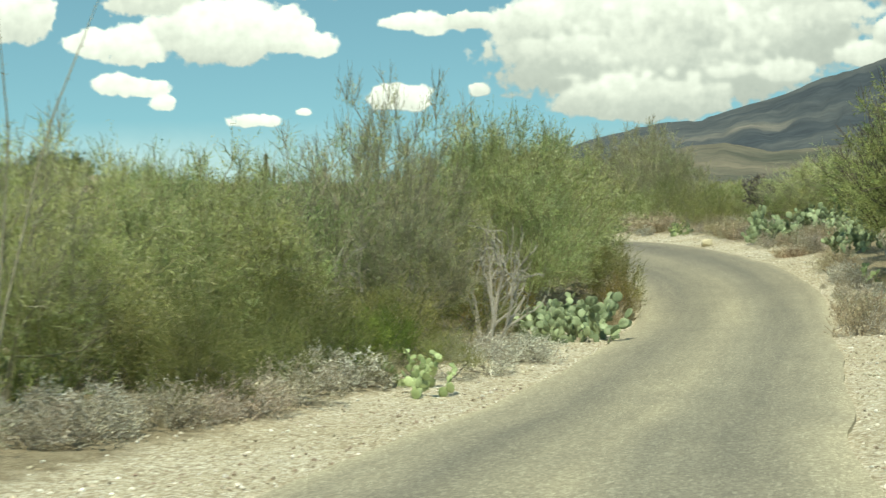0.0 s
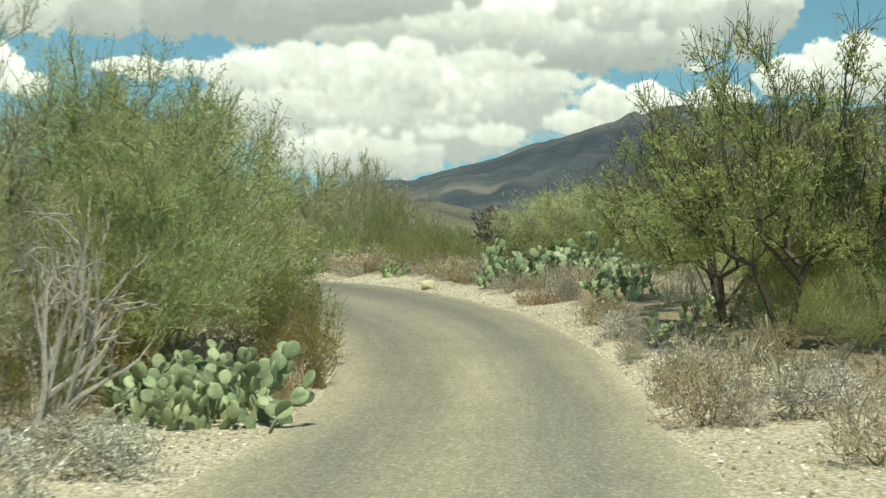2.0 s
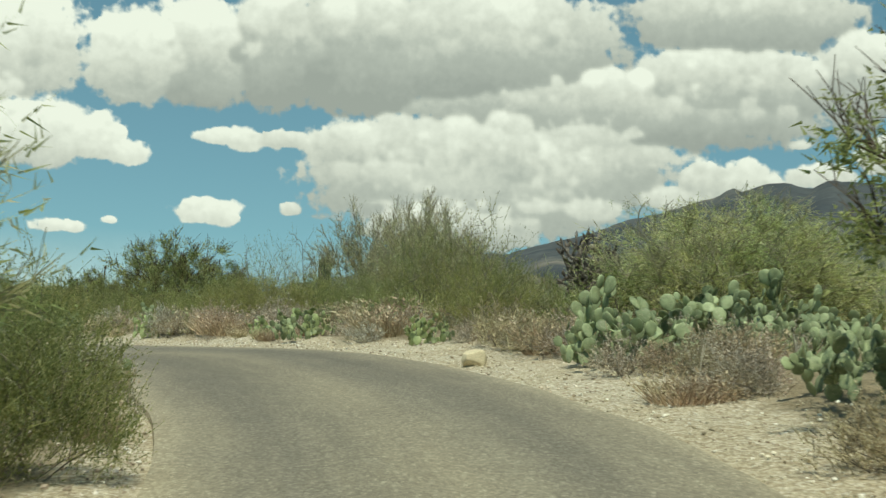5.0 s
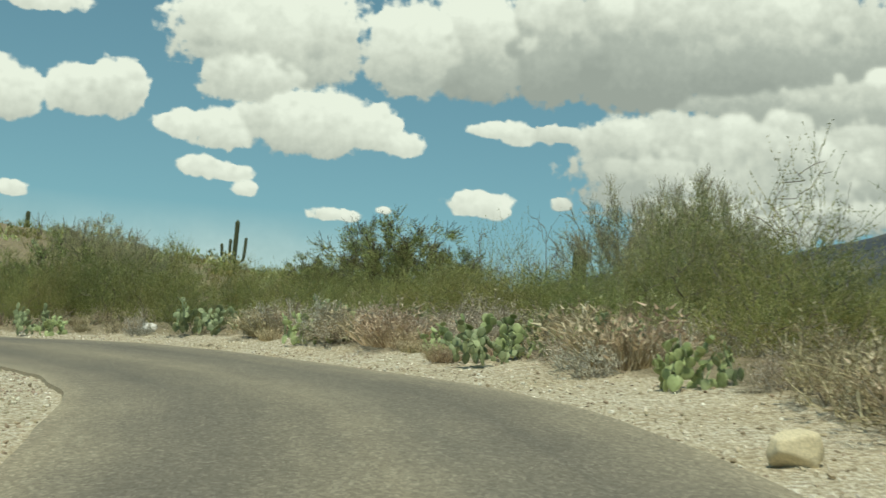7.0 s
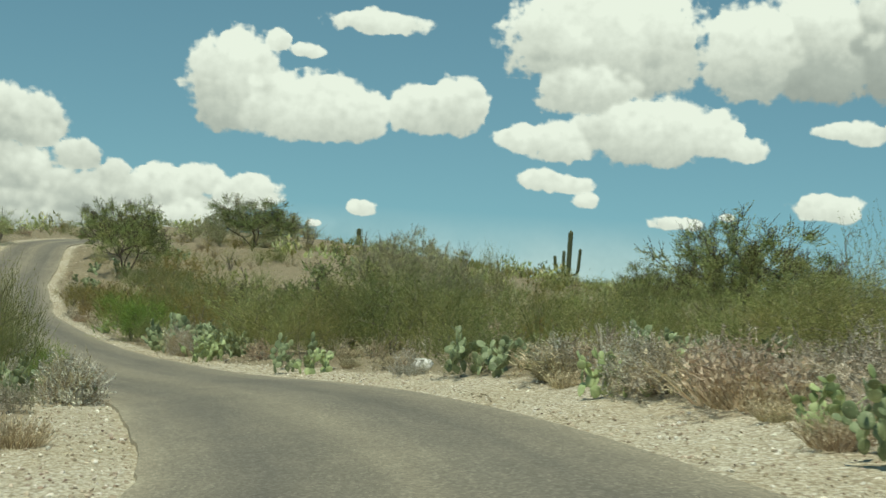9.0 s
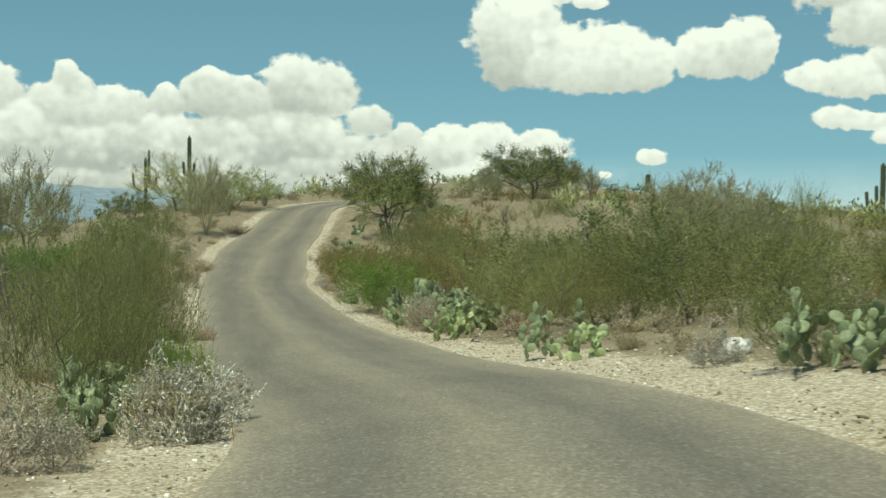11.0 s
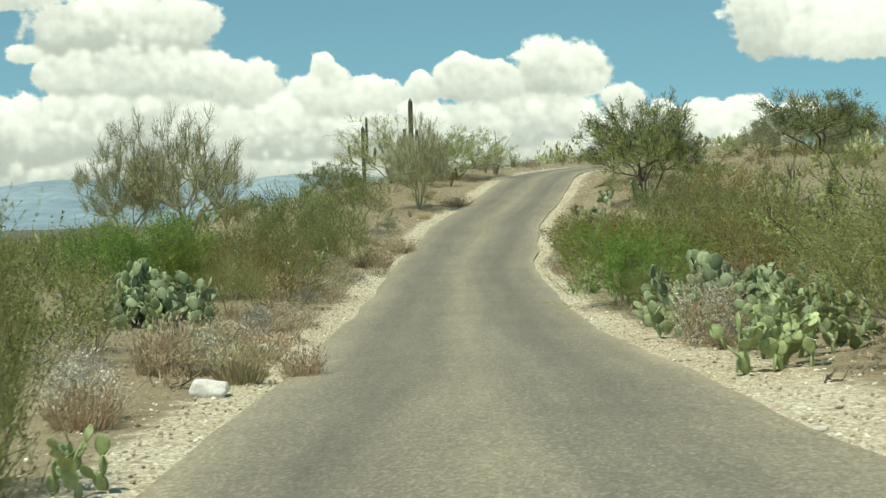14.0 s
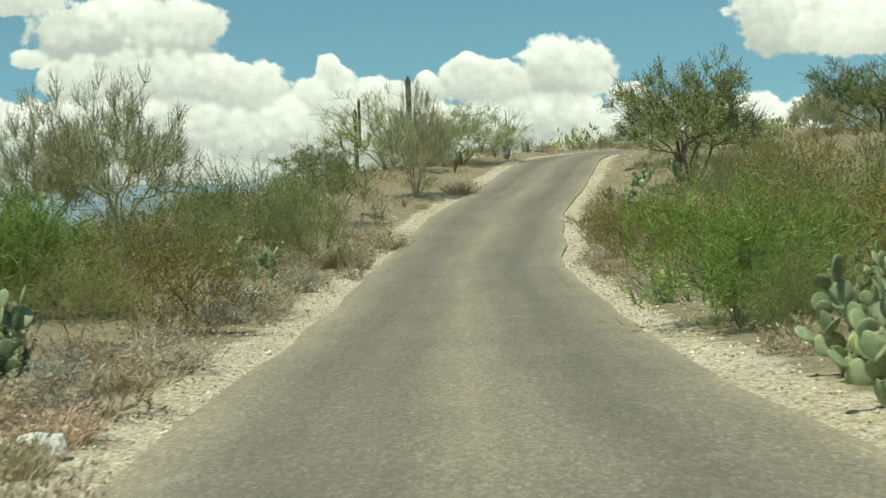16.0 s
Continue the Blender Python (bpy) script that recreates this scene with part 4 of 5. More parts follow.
def plant(kind, x, y, tall, wide=None, turn=None, sink=0.0):
    """Puts the next plant of that kind at (x, y), so tall and so wide."""
    makers, made, count = STOCK[kind]
    STOCK[kind][2] += 1
    k = count % len(makers)
    first = k not in made
    if first:
        made[k] = makers[k]()
    ob, t0, w0 = made[k]
    s = tall / t0
    q = min(1.7, max(0.6, (wide / w0) / s)) if wide else 1.0
    if kind in ("palo", "mesquite"):                  # desert trees spread
        q = max(0.85, q * 1.25)
    if kind.startswith("pear"):                               # pads keep their shape
        s, q = min(1.25, max(0.75, s * min(1.25, max(0.8, q)) ** 0.4)), 1.0
    m = pose(x, y, height(x, y) - sink, 0, 0, rnd.uniform(0, 360) if turn is None else turn) @ Matrix.Diagonal((s * q, s * q, s, 1))
    if first:
        ob.matrix_basis = m
        return ob
    return copy_thing(ob, m @ Matrix.Diagonal([1 / c for c in ob.scale] + [1]))


stock("creosote",
      lambda: shrub("creosote_bush", "olive-green creosote bush with thin upright stems on stony soil", 1.7, 1.9, m_olive, 22, 16150, 0.020),
      lambda: shrub("creosote_bush", "olive-green creosote bush with thin upright stems on stony soil", 1.5, 1.7, m_olive, 18, 14450, 0.020),
      lambda: shrub("creosote_bush", "loose olive creosote bush with bare lower stems", 2.0, 1.9, m_olive, 18, 14450, 0.021, None, 0.6),
      lambda: shrub("creosote_bush", "yellowish-green creosote bush beside the gravel", 1.4, 1.8, m_olive, 22, 16150, 0.020),
      lambda: shrub("creosote_bush", "ragged olive creosote bush with open twigs", 1.8, 2.0, m_olive, 14, 11900, 0.020, None, 0.5))
stock("fresh",
      lambda: shrub("green_bush", "dense fresh-green bush of fine upright twigs", 1.2, 1.5, m_fresh, 24, 9000, 0.022, None, 0.15, True),
      lambda: shrub("green_bush", "dense fresh-green bush of fine upright twigs", 1.3, 1.4, m_fresh, 22, 8500, 0.022, None, 0.15, True))
stock("open",
      lambda: shrub("creosote_bush", "open creosote bush with bare crooked stems and few leaves", 2.4, 2.2, m_olive, 26, 3000, 0.030, m_stem, 0.5),
      lambda: shrub("creosote_bush", "open creosote bush with bare crooked stems and few leaves", 2.2, 2.0, m_olive, 22, 2600, 0.030, m_stem, 0.5))
stock("rust",
      lambda: shrub("rusty_bush", "rust-brown and olive bush with fading leaves", 1.2, 1.4, m_rust, 18, 6000, 0.025),
      lambda: shrub("rusty_bush", "rust-brown and olive bush with fading leaves", 1.0, 1.4, m_rust, 16, 5500, 0.025))
stock("dry",
      lambda: shrub("dry_bush", "dry grey-brown low bush with curled leaves", 0.7, 1.0, m_grey, 22, 4200, 0.024, m_dead, 0.1),
      lambda: shrub("dry_bush", "dry grey-brown low bush with curled leaves", 0.6, 0.95, m_grey, 20, 3800, 0.024, m_dead, 0.1),
      lambda: shrub("dry_bush", "tan half-dead low bush on the verge", 0.75, 1.0, m_straw, 22, 4000, 0.023, m_stem, 0.1))
stock("white",
      lambda: shrub("brittlebush", "pale grey brittlebush with whitish dry leaves", 0.65, 0.9, m_white, 22, 4200, 0.026, m_dead, 0.05),
      lambda: shrub("brittlebush", "pale grey brittlebush with whitish dry leaves", 0.55, 0.85, m_white, 20, 3900, 0.026, m_dead, 0.05))
stock("grass",
      lambda: grass("tuft of tan dry grass beside the road", 0.5, 0.6),
      lambda: grass("tuft of tan dry grass beside the road", 0.4, 0.65, 380),
      lambda: shrub("dry_weeds", "low straw-coloured dry weeds on the verge", 0.4, 0.7, m_straw, 16, 1900, 0.018, m_straw, 0.0, True))
stock("palo",
      lambda: tree("palo_verde", "yellow-green palo verde tree with brooms of fine twigs", 4.0, 3.8, m_verde, m_greenbark, 6, 30000, 0.10, 0.0135, 210, 0.2, 0.45),
      lambda: tree("palo_verde", "yellow-green palo verde tree with brooms of fine twigs", 3.6, 3.8, m_verde, m_greenbark, 5, 30000, 0.10, 0.0135, 200, 0.2, 0.45),
      lambda: tree("palo_verde", "tall palo verde tree with bare upper branches", 4.4, 3.6, m_verde, m_pale, 5, 19000, 0.10, 0.0135, 230, 0.2, 0.55),
      lambda: tree("palo_verde", "bushy yellow-green palo verde tree", 3.2, 4.0, m_verde, m_greenbark, 7, 30000, 0.10, 0.0135, 200, 0.18, 0.45))
stock("bare",
      lambda: tree("palo_verde", "thin-leaved palo verde tree with grey open branches", 3.6, 4.2, m_twig, m_pale, 9, 24000, 0.09, 0.013, 230, 0.3, 0.45, False, 0.046, 5),
      lambda: tree("palo_verde", "thin-leaved palo verde tree with grey open branches", 3.4, 3.6, m_twig, m_pale, 9, 23000, 0.09, 0.013, 210, 0.3, 0.45, False, 0.046, 5))
stock("mesquite",
      lambda: tree("mesquite_tree", "mesquite tree with dark crooked trunks and feathery leaves", 3.4, 3.6, m_mesquite, m_bark, 4, 24000, 0.070, 0.024, 150, 0.32, 0.45, True, 0.042),
      lambda: tree("mesquite_tree", "mesquite tree with dark crooked trunks and feathery leaves", 3.8, 3.4, m_mesquite, m_bark, 3, 24000, 0.070, 0.024, 150, 0.32, 0.5, True, 0.042))
stock("pear",
      lambda: prickly_pear("clump of grey-green prickly pear with many pads", 0.95, 1.7, 125),
      lambda: prickly_pear("clump of grey-green prickly pear with many pads", 0.8, 1.5, 100))
stock("pear_big",
      lambda: prickly_pear("large thicket of grey-green prickly pear taller than the weeds", 1.75, 2.1, 300, None, 0.185))
stock("pear_small",
      lambda: prickly_pear("small bright green prickly pear on gravel", 0.6, 0.9, 26, m_pad2, 0.2),
      lambda: prickly_pear("small bright green prickly pear on gravel", 0.65, 1.1, 38, m_pad2, 0.2))
stock("pear_pad", lambda: prickly_pear("single upright prickly pear pad at the road edge", 0.25, 0.3, 3, m_pad2))
stock("pear_far",
      lambda: prickly_pear("clump of grey-green prickly pear among shrubs", 0.9, 1.5, 34, None, 0.19),
      lambda: prickly_pear("clump of grey-green prickly pear among shrubs", 0.75, 1.3, 28, None, 0.19))
# lighter stock for the places behind
stock("creosote_b",
      lambda: shrub("creosote_bush", "olive creosote bush among other desert shrubs", 1.6, 1.8, m_olive, 14, 3600, 0.040),
      lambda: shrub("creosote_bush", "olive creosote bush among other desert shrubs", 1.4, 1.8, m_olive, 12, 3200, 0.040))
stock("palo_b",
      lambda: tree("palo_verde", "yellow-green palo verde standing back from the road", 3.4, 3.6, m_verde, m_greenbark, 5, 5200, 0.20, 0.026, 90),
      lambda: tree("palo_verde", "yellow-green palo verde standing back from the road", 3.0, 3.6, m_verde, m_stem, 6, 4800, 0.20, 0.026, 90))
stock("dry_b",
      lambda: shrub("dry_bush", "dry grey-brown low bush among weeds", 0.65, 1.0, m_grey, 12, 1500, 0.034, m_dead, 0.1),
      lambda: shrub("dry_bush", "dry tan low bush among weeds", 0.6, 1.0, m_straw, 12, 1500, 0.034, m_stem, 0.1))
stock("rust_b",
      lambda: shrub("rusty_bush", "rust-brown and olive bush among weeds", 1.1, 1.4, m_rust, 12, 2400, 0.036))
stock("mesquite_b",
      lambda: tree("mesquite_tree", "small mesquite tree with feathery leaves", 2.8, 3.2, m_mesquite, m_bark, 4, 3600, 0.13, 0.05, 70, 0.3, 0.4, True, 0.06))
stock("ocotillo", lambda: ocotillo("leafless ocotillo with long thin thorny wands", 3.2, 2.0))
stock("ocotillo_thin", lambda: ocotillo("ocotillo with a few long bare wands leaning over", 4.6, 2.2, 9, m_pale, 0.019))
stock("cholla", lambda: cholla("dark purplish staghorn cholla with tangled joints", 2.0, 1.8))
stock("snag", lambda: snag("fallen bleached dead branches in the brush", 1.1, 1.8), lambda: snag("fallen bleached dead branches in the brush", 0.9, 1.5, 2))
stock("snag_tree", lambda: snag("dead grey tree with bare crooked branches", 2.6, 3.0, 3, "dead_tree", m_stem, 4))
stock("litter", lambda: snag("dark dead twigs lying on the gravel", 0.16, 0.9, 4, "fallen_twigs", m_bark, 2))


# ---------------------------------------------------------------- plants: each in its place
plant("dry", -2.26, 14.55, 0.54, 1.30)
plant("dry", -2.02, 15.78, 0.44, 0.76)
plant("creosote", -1.63, 18.47, 1.08, 1.64)
plant("pear", 3.15, 28.05, 1.19, 1.53)
plant("grass", 4.47, 32.54, 0.73, 0.65)
plant("grass", 4.05, 30.66, 0.61, 0.56)
plant("pear", -4.36, 20.45, 1.02, 0.98)
plant("creosote", -3.19, 20.98, 1.47, 2.32)
plant("creosote", -0.98, 22.54, 1.53, 2.07)
plant("creosote", 0.06, 24.24, 1.24, 1.77)
plant("creosote", 1.25, 26.56, 1.40, 1.74)
plant("fresh", -0.17, 22.83, 0.84, 1.09)
plant("rust", 2.01, 30.69, 1.33, 1.11)
plant("bare", -0.33, 28.80, 4.40, 3.20)
plant("palo", 1.90, 33.20, 4.05, 2.50)
plant("palo", 1.18, 32.68, 4.00, 2.73)
plant("palo", -1.19, 26.50, 3.59, 2.33)
plant("palo", -2.60, 23.25, 3.16, 2.05)
plant("palo", -3.11, 21.09, 3.09, 1.87)
plant("palo", -3.52, 18.93, 3.17, 1.75)
plant("palo", -3.66, 16.79, 3.19, 1.62)
plant("palo", 2.40, 37.90, 3.80, 2.00)
plant("palo", -2.96, 33.33, 3.29, 2.43)
plant("bare", 0.41, 25.64, 2.60, 2.20)
plant("bare", -4.92, 22.68, 2.88, 2.20)
plant("snag", 1.60, 27.68, 2.29, 1.11)
plant("snag", -1.07, 25.51, 2.12, 1.12)
plant("snag", -0.42, 24.57, 1.95, 0.90)
plant("snag", -0.63, 25.51, 1.15, 0.98)
plant("creosote", -1.61, 22.41, 1.89, 1.81)
plant("creosote", -2.39, 20.23, 1.82, 1.64)
plant("creosote", -2.85, 17.03, 1.90, 1.51)
plant("creosote", 4.58, 41.60, 1.24, 1.35)
plant("dry", 8.10, 27.03, 0.79, 1.04)
plant("white", 8.44, 26.93, 0.50, 0.54)
plant("palo", 13.76, 56.10, 2.29, 3.67)
plant("palo", 14.19, 62.20, 2.09, 3.16)
plant("cholla", 11.80, 59.67, 1.84, 1.25)
plant("creosote", 9.66, 58.33, 1.55, 1.83)
plant("bare", 11.60, 92.00, 4.60, 4.60)
plant("dry", 9.42, 34.74, 0.27, 0.37)
plant("dry", 9.66, 37.64, 0.15, 0.17)
plant("dry", 10.56, 41.24, 0.45, 0.97)
plant("dry", 10.33, 37.10, 0.43, 0.73)
plant("dry", 10.72, 46.83, 0.37, 0.81)
plant("dry", 10.31, 54.06, 0.63, 1.39)
plant("dry", 10.52, 49.98, 0.53, 1.01)
plant("dry", 9.40, 31.28, 0.47, 0.68)
plant("dry", 8.39, 29.14, 0.18, 0.44)
plant("pear_far", 8.33, 63.40, 0.47, 1.73)
plant("dry", 5.87, 70.55, 0.72, 1.27)
plant("white", 9.26, 32.31, 0.23, 0.29)
plant("pear", 3.03, 29.06, 0.99, 1.78)
plant("creosote", 3.80, 44.55, 1.57, 2.02)
plant("dry", 4.24, 32.77, 0.52, 0.75)
plant("grass", 4.84, 35.94, 0.62, 0.53)
plant("palo", 16.29, 67.14, 3.05, 3.43)
plant("palo", 17.04, 64.83, 2.62, 2.29)
plant("dry", 10.95, 49.50, 0.41, 0.76)
plant("dry", 11.47, 49.08, 0.51, 0.80)
plant("grass", 11.91, 49.40, 0.70, 0.81)
plant("dry", 11.20, 46.70, 0.52, 0.72)
plant("dry", 10.66, 52.19, 0.47, 0.61)
plant("grass", 10.31, 54.69, 0.77, 1.23)
plant("grass", 9.84, 55.80, 0.70, 1.21)
plant("rust", 10.29, 62.24, 0.70, 1.56)
plant("open", 5.13, 103.42, 3.54, 2.50)
plant("creosote", 3.46, 93.35, 2.12, 2.78)
plant("creosote", 7.05, 83.44, 1.88, 2.87)
plant("creosote", 8.81, 78.40, 1.58, 2.58)
plant("pear_far", 8.84, 58.57, 0.50, 0.90)
plant("grass", 8.16, 61.61, 0.81, 1.52)
plant("dry", 7.48, 62.59, 0.47, 1.15)
plant("grass", 4.56, 69.15, 0.69, 1.91)
plant("grass", 1.05, 75.40, 0.62, 1.79)
plant("dry", 4.54, 45.85, 0.74, 0.70)
plant("grass", 4.06, 49.19, 0.50, 0.61)
plant("grass", 4.65, 44.29, 0.50, 0.54)
plant("pear", 3.74, 47.70, 1.00, 0.60)
plant("creosote", 1.72, 54.84, 1.43, 1.51)
plant("open", 9.78, 60.95, 2.35, 1.95)
plant("pear_small", 8.50, 58.78, 0.45, 0.69)
plant("dry", 9.71, 56.64, 0.76, 0.89)
plant("dry", 9.40, 58.05, 0.43, 0.65)
plant("dry", 9.86, 55.82, 0.46, 0.56)
plant("pear", 6.35, 64.32, 0.62, 0.62)
plant("pear_far", 6.95, 64.84, 0.42, 0.56)
plant("pear_far", 7.99, 62.49, 0.41, 0.64)
plant("dry", 7.42, 64.55, 0.66, 1.33)
plant("grass", 8.32, 63.76, 0.79, 0.90)
plant("dry", 5.83, 67.38, 0.59, 1.07)
plant("dry", 4.26, 70.08, 0.74, 1.29)
plant("dry", 3.15, 71.57, 0.68, 1.15)
plant("grass", 1.02, 75.41, 0.59, 1.07)
plant("creosote", -1.28, 78.66, 1.07, 1.71)
plant("mesquite", 0.62, 104.23, 3.97, 4.00)
plant("mesquite", -1.11, 108.06, 3.78, 2.13)
plant("open", 5.14, 90.55, 3.65, 2.41)
plant("creosote", -2.24, 101.83, 2.44, 2.15)
plant("creosote", 4.71, 76.50, 1.49, 2.44)
plant("creosote", 6.53, 72.59, 1.27, 1.93)
plant("creosote", 7.78, 70.60, 1.38, 1.60)
plant("creosote", 3.04, 80.36, 1.06, 2.18)
plant("pear_small", 5.65, 66.27, 0.48, 1.04)
plant("pear_small", 2.33, 72.12, 0.65, 0.84)
plant("dry", 0.90, 75.72, 0.66, 0.96)
plant("dry", 3.31, 70.99, 0.71, 1.16)
plant("dry", 4.37, 69.87, 0.66, 1.07)
plant("dry", 5.09, 69.22, 0.54, 0.84)
plant("pear", 2.22, 77.70, 0.68, 1.02)
plant("pear_far", 4.10, 76.92, 0.48, 0.96)
plant("pear", -0.71, 78.02, 1.01, 1.74)
plant("creosote", -4.80, 88.37, 2.00, 2.73)
plant("creosote", -6.74, 89.84, 2.30, 3.30)
plant("creosote", -8.95, 91.16, 2.23, 3.01)
plant("creosote", -11.26, 92.37, 2.12, 3.14)
plant("creosote", -0.85, 89.34, 1.65, 2.44)
plant("creosote", -3.06, 92.97, 2.07, 2.25)
plant("creosote", 1.40, 87.69, 1.58, 2.29)
plant("creosote", 4.88, 79.98, 1.64, 1.95)
plant("pear", -10.38, 79.08, 1.27, 2.10)
plant("white", -7.65, 76.00, 0.71, 1.16)
plant("grass", -2.84, 66.63, 0.42, 0.72)
plant("dry", -6.43, 72.17, 0.49, 0.83)
plant("creosote", -8.41, 74.67, 2.24, 1.49)
plant("pear_far", -7.69, 86.85, 0.79, 1.89)
plant("pear_far", -14.75, 96.23, 0.78, 1.27)
plant("dry", -16.72, 98.49, 0.96, 1.18)
plant("pear_far", -16.44, 100.40, 1.49, 1.93)
plant("creosote", -23.46, 111.63, 1.54, 3.11)
plant("rust", -32.24, 121.65, 1.32, 3.21)
plant("creosote", -14.18, 98.36, 1.80, 2.81)
plant("creosote", -11.01, 97.54, 1.82, 2.53)
plant("creosote", -9.11, 99.29, 2.14, 2.90)
plant("mesquite", -39.99, 136.80, 4.42, 4.10)
plant("bare", -49.29, 174.67, 4.19, 7.00)
plant("bare", -46.31, 176.00, 3.17, 4.67)
plant("ocotillo", -35.74, 142.37, 1.26, 2.39)
plant("ocotillo", -25.09, 141.38, 3.20, 2.26)
plant("ocotillo", -40.77, 167.48, 2.36, 2.15)
plant("pear_far", -38.25, 129.72, 2.61, 2.42)
plant("white", -6.76, 74.35, 0.69, 1.13)
plant("dry", -7.69, 73.29, 0.59, 1.10)
plant("creosote", -12.35, 80.90, 2.28, 1.31)
plant("creosote", -11.20, 78.48, 2.03, 1.19)
plant("creosote", -13.42, 81.23, 2.17, 1.32)
plant("grass", -22.84, 95.07, 0.69, 1.08)
plant("dry", -11.18, 79.52, 0.51, 0.66)
plant("snag_tree", -16.41, 82.39, 3.18, 1.95)
plant("palo", -57.23, 146.16, 2.64, 4.09)
plant("creosote", -45.63, 123.52, 2.54, 3.01)
plant("creosote", -40.74, 114.56, 2.41, 3.21)
plant("mesquite", -59.33, 138.14, 1.80, 2.25)
plant("pear_small", -14.57, 95.09, 0.72, 1.24)
plant("dry", -16.33, 97.12, 0.88, 1.13)
plant("pear_far", -7.45, 85.13, 0.56, 1.18)
plant("pear_small", -6.58, 84.41, 0.58, 0.66)
plant("creosote", -8.79, 89.05, 1.73, 1.91)
plant("creosote", -11.84, 94.28, 1.75, 1.90)
plant("litter", -11.77, 90.56, 0.14, 0.67)
plant("rust", -24.70, 111.31, 1.92, 2.58)
plant("rust", -20.05, 106.99, 2.07, 2.24)
plant("pear_far", -41.41, 138.61, 1.18, 2.29)
plant("mesquite", -45.30, 145.60, 3.52, 4.09)
plant("pear_big", -26.96, 96.07, 1.28, 3.22)
plant("grass", -22.47, 92.63, 0.68, 1.05)
plant("dry", -25.08, 97.92, 0.41, 0.77)
plant("dry", -33.00, 108.45, 0.50, 1.00)
plant("grass", -37.39, 114.91, 0.68, 1.20)
plant("grass", -39.78, 118.78, 0.75, 1.31)
plant("grass", -49.41, 135.47, 0.64, 1.28)
plant("grass", -30.09, 104.35, 0.63, 1.00)
plant("creosote", -20.07, 102.47, 1.03, 1.08)
plant("dry", -15.50, 95.70, 0.82, 1.03)
plant("pear_small", -12.94, 92.20, 0.74, 0.90)
plant("pear_small", -17.80, 98.46, 0.34, 0.57)
plant("dry", -25.42, 108.27, 0.44, 0.63)
plant("dry", -30.96, 115.51, 0.44, 0.95)
plant("rust", -35.32, 122.91, 1.10, 1.70)
plant("creosote", -24.72, 111.89, 1.71, 2.42)
plant("dry", -15.09, 95.32, 0.27, 0.60)
plant("fresh", -21.98, 104.60, 1.32, 1.36)
plant("pear_small", -24.79, 107.35, 0.56, 0.69)
plant("rust", -33.55, 120.55, 1.49, 1.57)
plant("rust", -32.35, 121.43, 1.41, 1.85)
plant("pear_far", -42.21, 136.53, 1.44, 2.69)
plant("white", -23.17, 94.81, 0.64, 0.74)
plant("dry", -24.85, 97.46, 0.55, 0.92)
plant("white", -29.56, 103.00, 0.59, 0.92)
plant("dry", -33.07, 108.25, 0.46, 0.74)
plant("grass", -37.50, 115.00, 0.61, 0.95)
plant("grass", -40.15, 119.74, 0.62, 0.93)
plant("rust", -31.02, 102.16, 1.46, 1.86)
plant("fresh", -31.84, 101.15, 1.69, 1.50)
plant("pear_far", -41.28, 114.62, 1.57, 1.42)
plant("creosote", -38.50, 114.53, 1.86, 2.18)
plant("creosote", -21.37, 105.71, 0.88, 1.18)
plant("bare", 9.82, 106.38, 5.53, 5.50)
plant("bare", 11.90, 103.26, 5.66, 5.02)
plant("bare", -48.60, 117.60, 4.70, 4.40)
plant("bare", -50.60, 116.40, 4.20, 3.20)
plant("bare", -20.12, 132.51, 2.89, 4.30)
plant("creosote", -12.90, 80.61, 2.36, 1.57)
plant("palo", -59.85, 143.65, 3.54, 4.51)
plant("pear_small", -14.55, 83.92, 0.56, 0.51)
plant("pear", -7.64, 75.11, 1.15, 0.60)
plant("white", -11.06, 78.73, 0.56, 0.91)
plant("fresh", -9.04, 77.49, 1.01, 0.57)
plant("dry", 8.90, 29.99, 0.56, 0.98)
plant("white", 9.16, 30.29, 0.56, 0.69)
plant("white", 10.50, 38.55, 0.53, 0.99)
plant("grass", 10.55, 46.71, 0.42, 1.16)
plant("creosote", -1.56, 17.79, 1.12, 1.15)
plant("dry", -0.92, 17.30, 0.50, 0.90)
plant("dry", -0.52, 18.88, 0.57, 1.11)
plant("white", -0.07, 21.15, 0.47, 1.07)
plant("dry", 0.31, 21.29, 0.49, 0.74)
plant("pear_small", 0.94, 20.33, 0.59, 0.61)
plant("creosote", 1.17, 22.38, 0.71, 1.07)
plant("white", 1.70, 22.91, 0.55, 0.95)
plant("white", 2.47, 24.47, 0.39, 0.95)
plant("pear", 3.34, 28.20, 1.17, 1.29)
plant("rust", 4.37, 32.35, 0.93, 0.75)
plant("creosote", 4.37, 35.52, 1.62, 1.54)
plant("fresh", 0.10, 23.52, 0.96, 1.05)
plant("creosote", -1.18, 19.30, 1.43, 1.44)
plant("creosote", -0.71, 21.41, 1.37, 1.62)
plant("creosote", -1.55, 17.17, 1.55, 1.15)
plant("rust", 2.06, 30.60, 1.29, 1.01)
plant("dry", -1.53, 16.39, 0.55, 0.84)
plant("dry", -1.19, 16.60, 0.50, 0.60)
plant("ocotillo", -57.28, 149.81, 2.54, 1.76)
plant("snag_tree", -58.16, 136.51, 2.09, 1.89)
plant("creosote", -30.59, 102.63, 1.91, 2.91)
plant("rust", -28.25, 100.72, 1.48, 1.99)
plant("pear_big", 13.00, 53.52, 1.45, 1.75)
plant("creosote", 10.30, 63.24, 1.49, 2.04)
plant("creosote", 11.81, 66.07, 1.43, 1.41)
plant("dry", 11.25, 49.13, 0.60, 0.85)
plant("dry", 11.24, 47.06, 0.50, 0.74)
